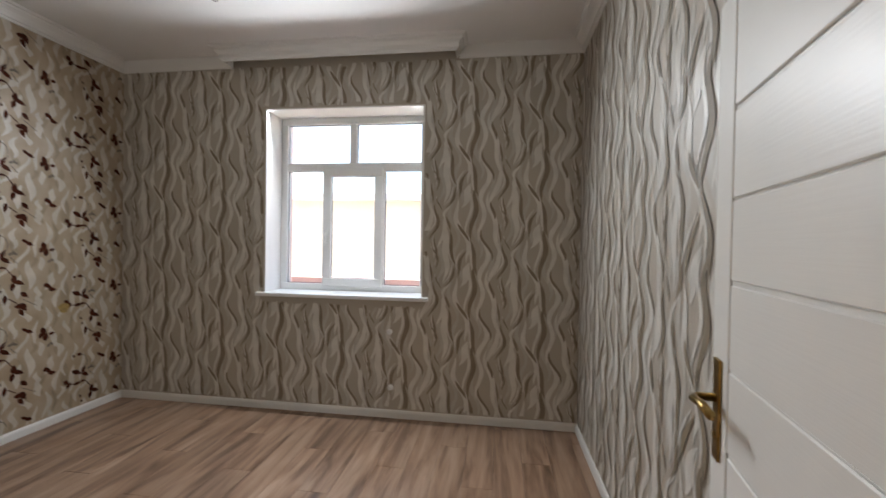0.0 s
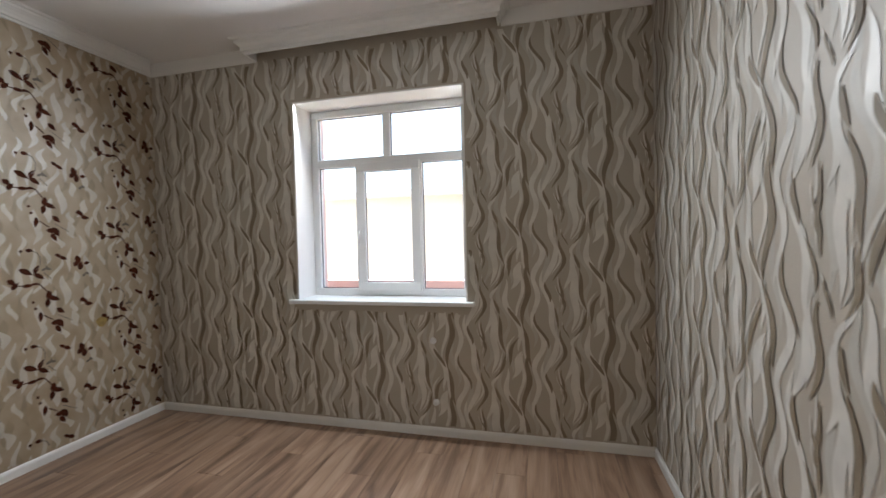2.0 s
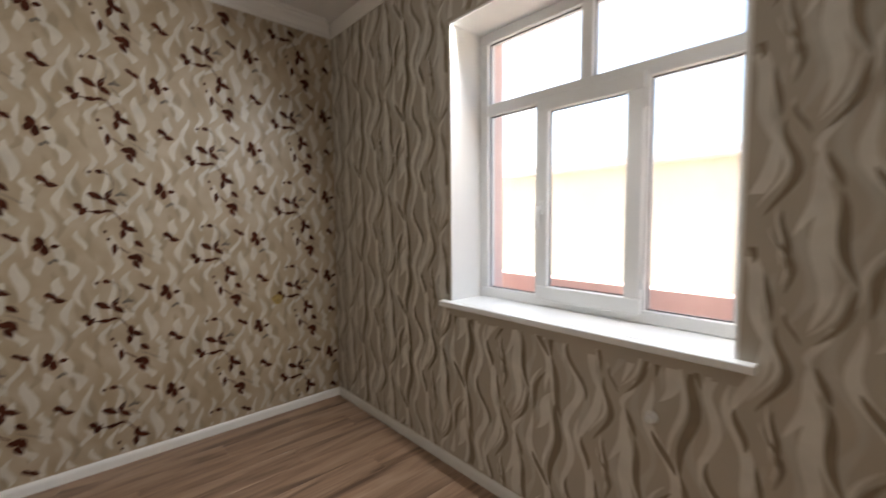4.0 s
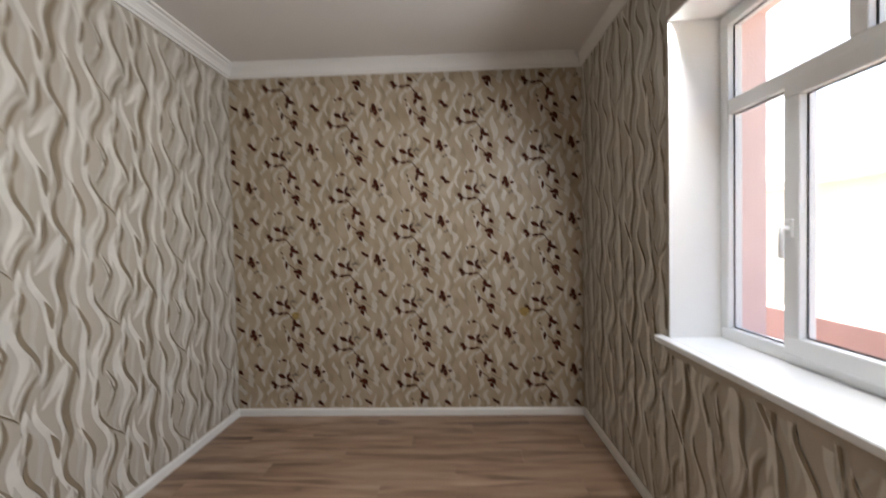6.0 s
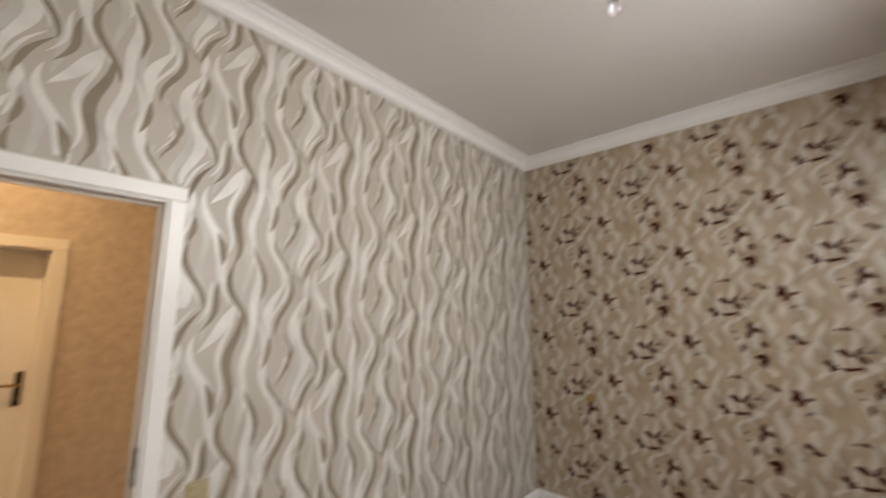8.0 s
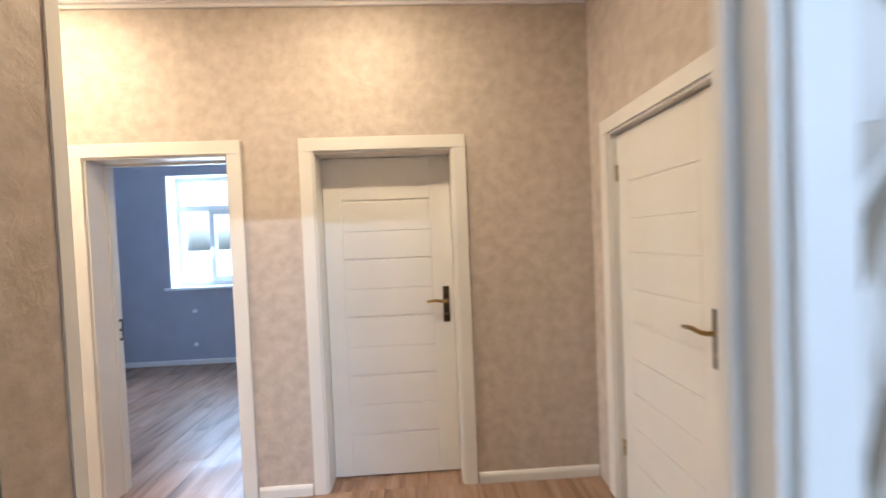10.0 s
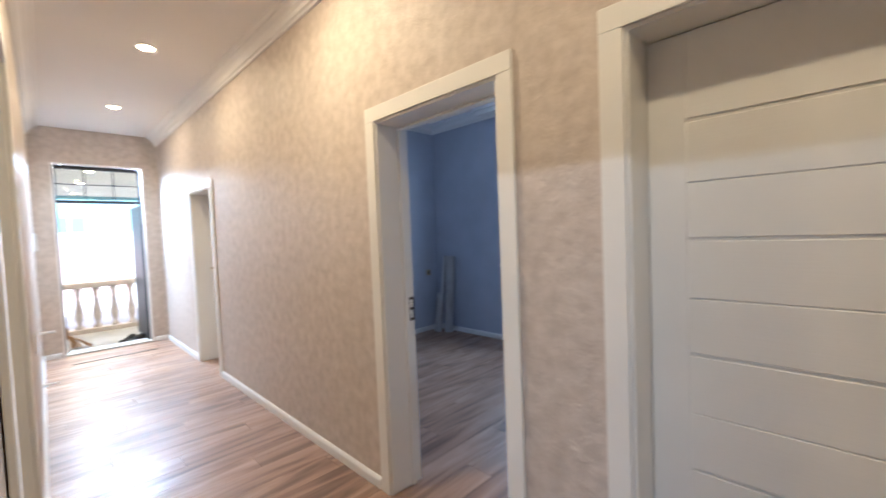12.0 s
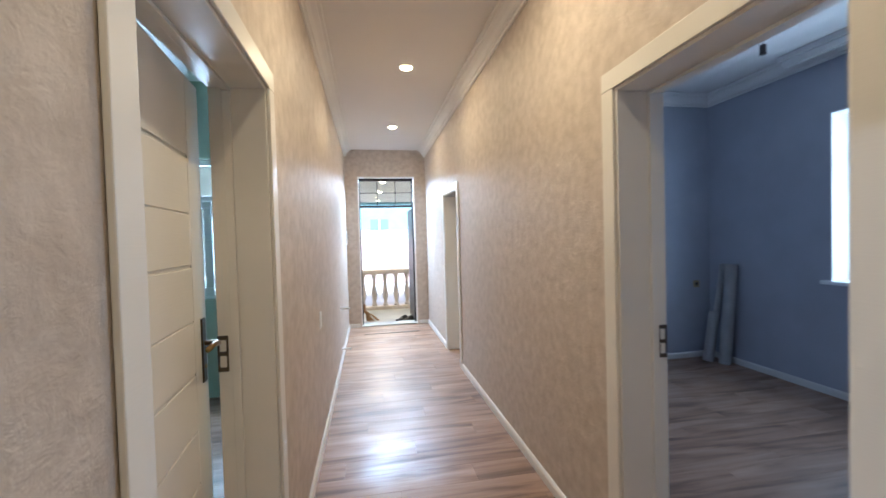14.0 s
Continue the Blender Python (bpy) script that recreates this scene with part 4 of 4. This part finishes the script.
def plate(name, label, x0, x1, y, z0, z1, n, mat, axis="x", rocker=True):
    """A wall plate with its rocker; y is the wall face and n the way out of it."""
    def dims(a, b, p, q, c, d):
        p, q = sorted((p, q))
        return (a, b, p, q, c, d) if axis == "x" else (p, q, a, b, c, d)
    ob = base(name, *(((x0 + x1) / 2, y, z0) if axis == "x" else (y, (x0 + x1) / 2, z0)), label, "wall switch" if rocker else "socket")
    box_part("cover_frame", dims(x0, x1, y + n * 0.002, y + n * 0.009, z0, z1), mat, ob, bevel=0.002)
    m = 0.012
    if rocker:
        box_part("rocker", dims(x0 + m, x1 - m, y + n * 0.009, y + n * 0.012, z0 + m, z1 - m), mat, ob, bevel=0.001)
    else:
        cx, cz = (x0 + x1) / 2, (z0 + z1) / 2
        bm = bmesh.new()
        yy = y + n * 0.0092
        lathe(bm, [(0.022, 0), (0.022, n * 0.002), (0.019, n * 0.002), (0.018, n * 0.0006)], *((cx, yy, cz) if axis == "x" else (yy, cx, cz)), 20, "y" if axis == "x" else "x")
        part("socket_well", bm, M_SOCKET, ob)
    return ob


plate("light_switch", "champagne light switch beside the doorway casing", 2.735, 2.82, RD, 0.81, 0.92, 1, M_GOLD)
plate("light_switch", "white light switch on the corridor wall", 6.79, 6.87, CN, 0.845, 0.965, -1, M_PVC)
plate("wall_socket", "grey socket on the blue wall", -7.96, -7.875, BX, 0.82, 0.905, -1, M_GOLD, "y", False)
for x, z in ((8.90, 0.644), (8.95, 0.131)):
    pipe_stub(x, CN - 0.001, z, -1, 0.11, 0.016)
# thermostat panel near the entrance
panel = base("thermostat_panel", 10.5, CN, 1.42, "white thermostat panel on the corridor wall", "intercom")
box_part("housing", (10.44, 10.58, CN - 0.03, CN - 0.002, 1.42, 1.64), M_PVC, panel, bevel=0.005)
box_part("screen", (10.455, 10.565, CN - 0.033, CN - 0.0302, 1.53, 1.62), M_DARKWIN, panel)

# ---- corridor and veranda downlights ----
for sx, sy, top, grp in [(*p, CORR_CEIL, "corridor downlights") for p in SPOTS] + [(*p, PORCH_CEIL, "veranda downlights") for p in PORCH]:
    d = base("downlight", sx, sy, top, "round white recessed downlight, lit warm", "downlight", grp)
    bm = bmesh.new()
    lathe(bm, [(0.052, 0.0), (0.055, -0.004), (0.062, -0.007), (0.07, -0.004), (0.072, 0.0)], sx, sy, top - 0.0005, 32)
    part("trim_ring", bm, M_PVC, d, smooth=True)
    bm = bmesh.new()
    lathe(bm, [(0.05, 0.0), (0.048, -0.006), (0.036, -0.012), (0.012, -0.015)], sx, sy, top - 0.004, 32)
    part("lens", bm, M_LENS, d, "glowing warm lens")

# ---- blue room ----
pendant(6.05, -6.74, BH, 0.36, "bare lamp holder hanging on a wire", False)
bx0, bx1 = 5.0, 6.9
pel2 = base("curtain_pelmet", 5.95, BY + 0.2, BH, "white moulded curtain pelmet above the blue room's window", "pelmet")
bm = bmesh.new()
box(bm, bx0, bx1, BY + 0.15, BY + 0.19, BH - 0.11, BH)
rounded(bm, 0.012, 3)
box(bm, bx0 - 0.02, bx1 + 0.02, BY + 0.19, BY + 0.22, BH - 0.05, BH - 0.001)
part("front_moulding", bm, M_WHITE, pel2)
box_part("end_moulding", (bx1 - 0.03, bx1, BY + 0.13, BY + 0.15, BH - 0.11, BH - 0.001), M_WHITE, pel2)


def paper_roll(x, y, tx, ty, length, r, label):
    """A leaning roll of wallpaper: spiral wound, hollow."""
    bm = bmesh.new()
    foot, top = Vector((x, y, 0.0)), Vector((tx, ty, 0.0))
    lean = (top - foot).length
    d = Vector((tx - x, ty - y, math.sqrt(max(length ** 2 - lean ** 2, 0.01)))).normalized()
    s = d.orthogonal().normalized()
    u = d.cross(s)
    sec = []
    turns, n = 2.6, 60
    for i in range(n + 1):
        a = 2 * math.pi * turns * i / n
        rr = r * (0.62 + 0.38 * i / n)
        sec.append(rr * (math.cos(a) * s + math.sin(a) * u))
    lift = r * math.sqrt(max(1 - d.z ** 2, 0)) + 0.001
    o = Vector((x, y, lift))
    lo = [bm.verts.new(o + p) for p in sec]
    hi = [bm.verts.new(o + p + d * length) for p in sec]
    for i in range(n):
        bm.faces.new((lo[i], lo[i + 1], hi[i + 1], hi[i]))
    bmesh.ops.solidify(bm, geom=bm.faces[:], thickness=0.002)
    bmesh.ops.recalc_face_normals(bm, faces=bm.faces[:])
    tagged(part("wallpaper_roll", bm, M_ROLL), label, "wallpaper roll", "wallpaper rolls in the corner")


paper_roll(7.60, -7.98, 7.57, -8.045, 1.10, 0.062, "tall pale wallpaper roll leaning on the blue wall")
paper_roll(7.80, -7.99, 7.68, -8.055, 1.10, 0.036, "slim pale wallpaper roll leaning against the tall one")
paper_roll(7.735, -7.89, 7.70, -7.95, 0.56, 0.055, "short pale wallpaper roll standing in front of the tall ones")

# ---- outdoors ----
gm = bmesh.new()
bmesh.ops.create_grid(gm, x_segments=12, y_segments=12, size=400)
gr = part("ground", gm, M_EARTH)
gr.location.z = -0.6
tagged(gr, "dry earth ground around the house", "ground", kind="structure")
slab("foundation", -1.5, CE + 0.2, BY - 0.5, 0.4, -0.6, -0.05, M_CONC, "concrete base under the house", "foundation")
slab("veranda_floor", CE + 0.2, 12.95, -9.0, 0.5, -0.6, -0.005, M_CONC, "pale concrete veranda floor", "floor")
slab("veranda_ceiling", CE + 0.2, 16.6, -9.0, 0.5, 2.68, 2.83, M_CREAM, "cream veranda ceiling", "ceiling")
slab("fascia", 16.6, 16.64, -9.0, 0.5, 2.60, 2.88, M_TEAL, "pale teal fascia along the veranda roof", "fascia")
slab("outer_wall_east", CE + 0.2, CE + 0.24, CN, 0.3, -0.05, 2.68, M_CREAM, "cream rendered facade", "wall")
slab("outer_wall_east", CE + 0.2, CE + 0.24, -9.0, CS, -0.05, 2.68, M_CREAM, "cream rendered facade", "wall")

balustrade = base("balustrade", 12.6, -4.4, 0, "pale plaster balustrade with turned balusters along the veranda", "balustrade")
box_part("bottom_rail", (12.5, 12.7, -8.6, 0.2, -0.004, 0.07), M_STONE, balustrade, bevel=0.012)
box_part("top_rail", (12.48, 12.72, -8.6, 0.2, 0.76, 0.85), M_STONE, balustrade, bevel=0.015)
bm = bmesh.new()
lathe(bm, [(0.055, 0.0), (0.055, 0.05), (0.04, 0.06), (0.035, 0.10), (0.055, 0.17), (0.068, 0.24), (0.06, 0.32), (0.04, 0.42), (0.03, 0.52), (0.034, 0.58), (0.046, 0.60), (0.036, 0.62), (0.055, 0.64), (0.055, 0.69)], 0, 0, 0, 20)
bal_mesh = mesh_of("baluster", bm, M_STONE, True)
for k in range(36):
    b = new("baluster", bal_mesh)
    b.parent = balustrade
    b.matrix_parent_inverse = balustrade.matrix_world.inverted()
    b.location = (12.6, -8.45 + 0.235 * k, 0.07)

fence = base("garden_wall", 20.0, -4.4, -0.6, "white garden wall with pink lower panels", "wall", kind="structure")
box_part("wall_body", (20.0, 20.2, -20, 14, -0.6, 1.9), M_OUTW, fence)
for k in range(-4, 5):
    box_part("pink_panel", (19.97, 20.0, -4.4 + k * 3.2 - 1.4, -4.4 + k * 3.2 + 1.4, -0.2, 1.5), M_PINK, fence, bevel=0.01)
house = base("neighbour_house", 27, -4, -0.6, "pale teal neighbouring house behind the garden wall", "house")
box_part("wall", (27, 35, -16, 8, -0.6, 4.6), M_TEAL, house)
bm = bmesh.new()
ridge = [bm.verts.new(p) for p in ((26.6, -16.4, 4.6), (26.6, 8.4, 4.6), (35.4, 8.4, 4.6), (35.4, -16.4, 4.6), (31, -16.4, 6.6), (31, 8.4, 6.6))]
for q in ((0, 1, 5, 4), (2, 3, 4, 5), (0, 4, 3), (1, 2, 5), (0, 3, 2, 1)):
    bm.faces.new([ridge[i] for i in q])
part("roof", bm, M_OUTW, house)
for yy in (-10, -4.75, 1.5):
    w = box_part("window", (26.96, 27.0, yy - 0.5, yy + 0.5, 1.6, 2.7), M_DARKWIN, house)
    box_part("frame", (26.94, 26.96, yy - 0.03, yy + 0.03, 1.6, 2.7), M_OUTW, w)

# yard beyond the papered room's window
slab("ledge_wall", -3.0, 8.0, 0.85, 1.0, -0.6, 1.09, M_PINK, "low pink rendered wall outside the window", "wall")
nb = base("yard_wall", 2, 5.2, -0.6, "cream neighbour wall with a white eave beyond the yard", "wall", kind="structure")
box_part("wall_body", (-9, 14, 6.2, 6.5, -0.6, 2.5), M_CREAM, nb)
box_part("eave", (-9.2, 14.2, 5.9, 6.6, 2.5, 2.65), M_OUTW, nb, bevel=0.02)

# small things on the veranda
broom = base("straw_broom", 11.25, -4.03, 0.0, "orange-brown straw broom head lying by the entrance", "broom")
bm = bmesh.new()
rng = random.Random(4)
for i in range(60):
    a = rng.uniform(-0.6, 0.6)
    tube(bm, [(11.3, -4.02, 0.20 + rng.uniform(-0.02, 0.02)), (11.3 + rng.uniform(-0.03, 0.03), -4.05 - 0.10 * (a + 0.6), 0.11), (11.3 + rng.uniform(-0.06, 0.06), -4.05 - 0.2 * (a + 0.6), rng.uniform(0.003, 0.02))], 0.0035, 4)
part("bristles", bm, M_STRAW, broom)
bm = bmesh.new()
lathe(bm, [(0.02, 0.16), (0.026, 0.2), (0.022, 0.3), (0.012, 0.32)], 11.3, -4.02, 0, 12)
part("binding", bm, M_STRAW, broom)
for k, (sx, sy, tw) in enumerate(((11.20, -4.80, 20), (11.28, -4.70, 35))):
    bm = bmesh.new()
    n = 14
    rings = []
    for i in range(n + 1):
        f = i / n
        w = 0.045 * (0.55 + 0.6 * math.sin(math.pi * min(1, f * 0.9 + 0.12)) ** 0.7)
        hgt = 0.03 + 0.055 * math.exp(-((f - 0.25) / 0.3) ** 2)
        rings.append([bm.verts.new((w * math.cos(a), 0.26 * (f - 0.5), max(0.0, hgt * math.sin(a)))) for a in [math.pi * j / 8 for j in range(9)]])
    for a, b in zip(rings, rings[1:]):
        for j in range(8):
            bm.faces.new((a[j], a[j + 1], b[j + 1], b[j]))
        bm.faces.new((a[8], a[0], b[0], b[8]))
    bm.faces.new(rings[0])
    bm.faces.new(rings[-1])
    bmesh.ops.recalc_face_normals(bm, faces=bm.faces[:])
    ob = tagged(part("shoe", bm, M_SHOE, smooth=True), "black rubber shoe lying at the entrance", "shoe", "shoes at the entrance")
    ob.matrix_world = pose(sx, sy, -0.004, 0, 0, tw)


# ---- laminate planks, last ----
def planks(name, x0, x1, y0, y1, label, shift=0.0, width=0.192, length=1.285):
    sub = slab(name, x0, x1, y0, y1, -0.05, -0.008, M_SOCKET, label, "floor")
    rng = random.Random(int(x0 * 100) + 7)
    cache = {}
    x = x0 + 0.001
    col = 0
    while x < x1 - 0.002:
        w = min(width, x1 - x)
        y = y0 - length * ((0.37 * col + shift) % 1)
        while y < y1:
            a, b = max(y, y0), min(y + length, y1)
            if b - a > 0.01:
                key = (round(w, 4), round(b - a, 4))
                if key not in cache:
                    bm = bmesh.new()
                    g, c = 0.0005, 0.0008
                    lo = [bm.verts.new((px, py, -0.0079)) for px, py in ((g, g), (w - g, g), (w - g, b - a - g), (g, b - a - g))]
                    mi = [bm.verts.new((px, py, -c)) for px, py in ((g, g), (w - g, g), (w - g, b - a - g), (g, b - a - g))]
                    hi = [bm.verts.new((px, py, 0)) for px, py in ((g + c, g + c), (w - g - c, g + c), (w - g - c, b - a - g - c), (g + c, b - a - g - c))]
                    for p, q in ((lo, mi), (mi, hi)):
                        for i in range(4):
                            j = (i + 1) % 4
                            bm.faces.new((p[i], p[j], q[j], q[i]))
                    bm.faces.new(hi)
                    cache[key] = mesh_of("plank", bm, M_FLOOR)
                ob = new("plank", cache[key])
                ob.parent = sub
                ob.location = (x, a, 0)
            y += length
        x += width
        col += 1


planks("floor_1", 0.0, RX, RD, 0.0, "brown oak laminate floor of the papered room")
planks("floor_2", CW, CE, CS, CN, "brown oak laminate corridor floor", 0.3)
planks("floor_3", CW, XC, CN, RD, "brown oak laminate lobby floor", 0.3)
planks("floor_6", CD[0] - 0.15, CD[1] + 0.05, CS - 0.40, CS, "brown oak laminate in the door recess", 0.3)
planks("floor_7", FD[0] - 0.15, FD[1] + 0.15, CS - 0.40, CS, "brown oak laminate in the door recess", 0.3)
planks("floor_8", CW - 0.25, CW, WD[0] - 0.1, WD[1] + 0.1, "brown oak laminate in the door recess", 0.3)
planks("floor_4", 4.2, BX, BY, CS, "brown oak laminate floor of the blue room", 0.6)
planks("floor_5", XC + 0.1, 8.0, CN, 0.0, "brown oak laminate floor of the green room", 0.1)
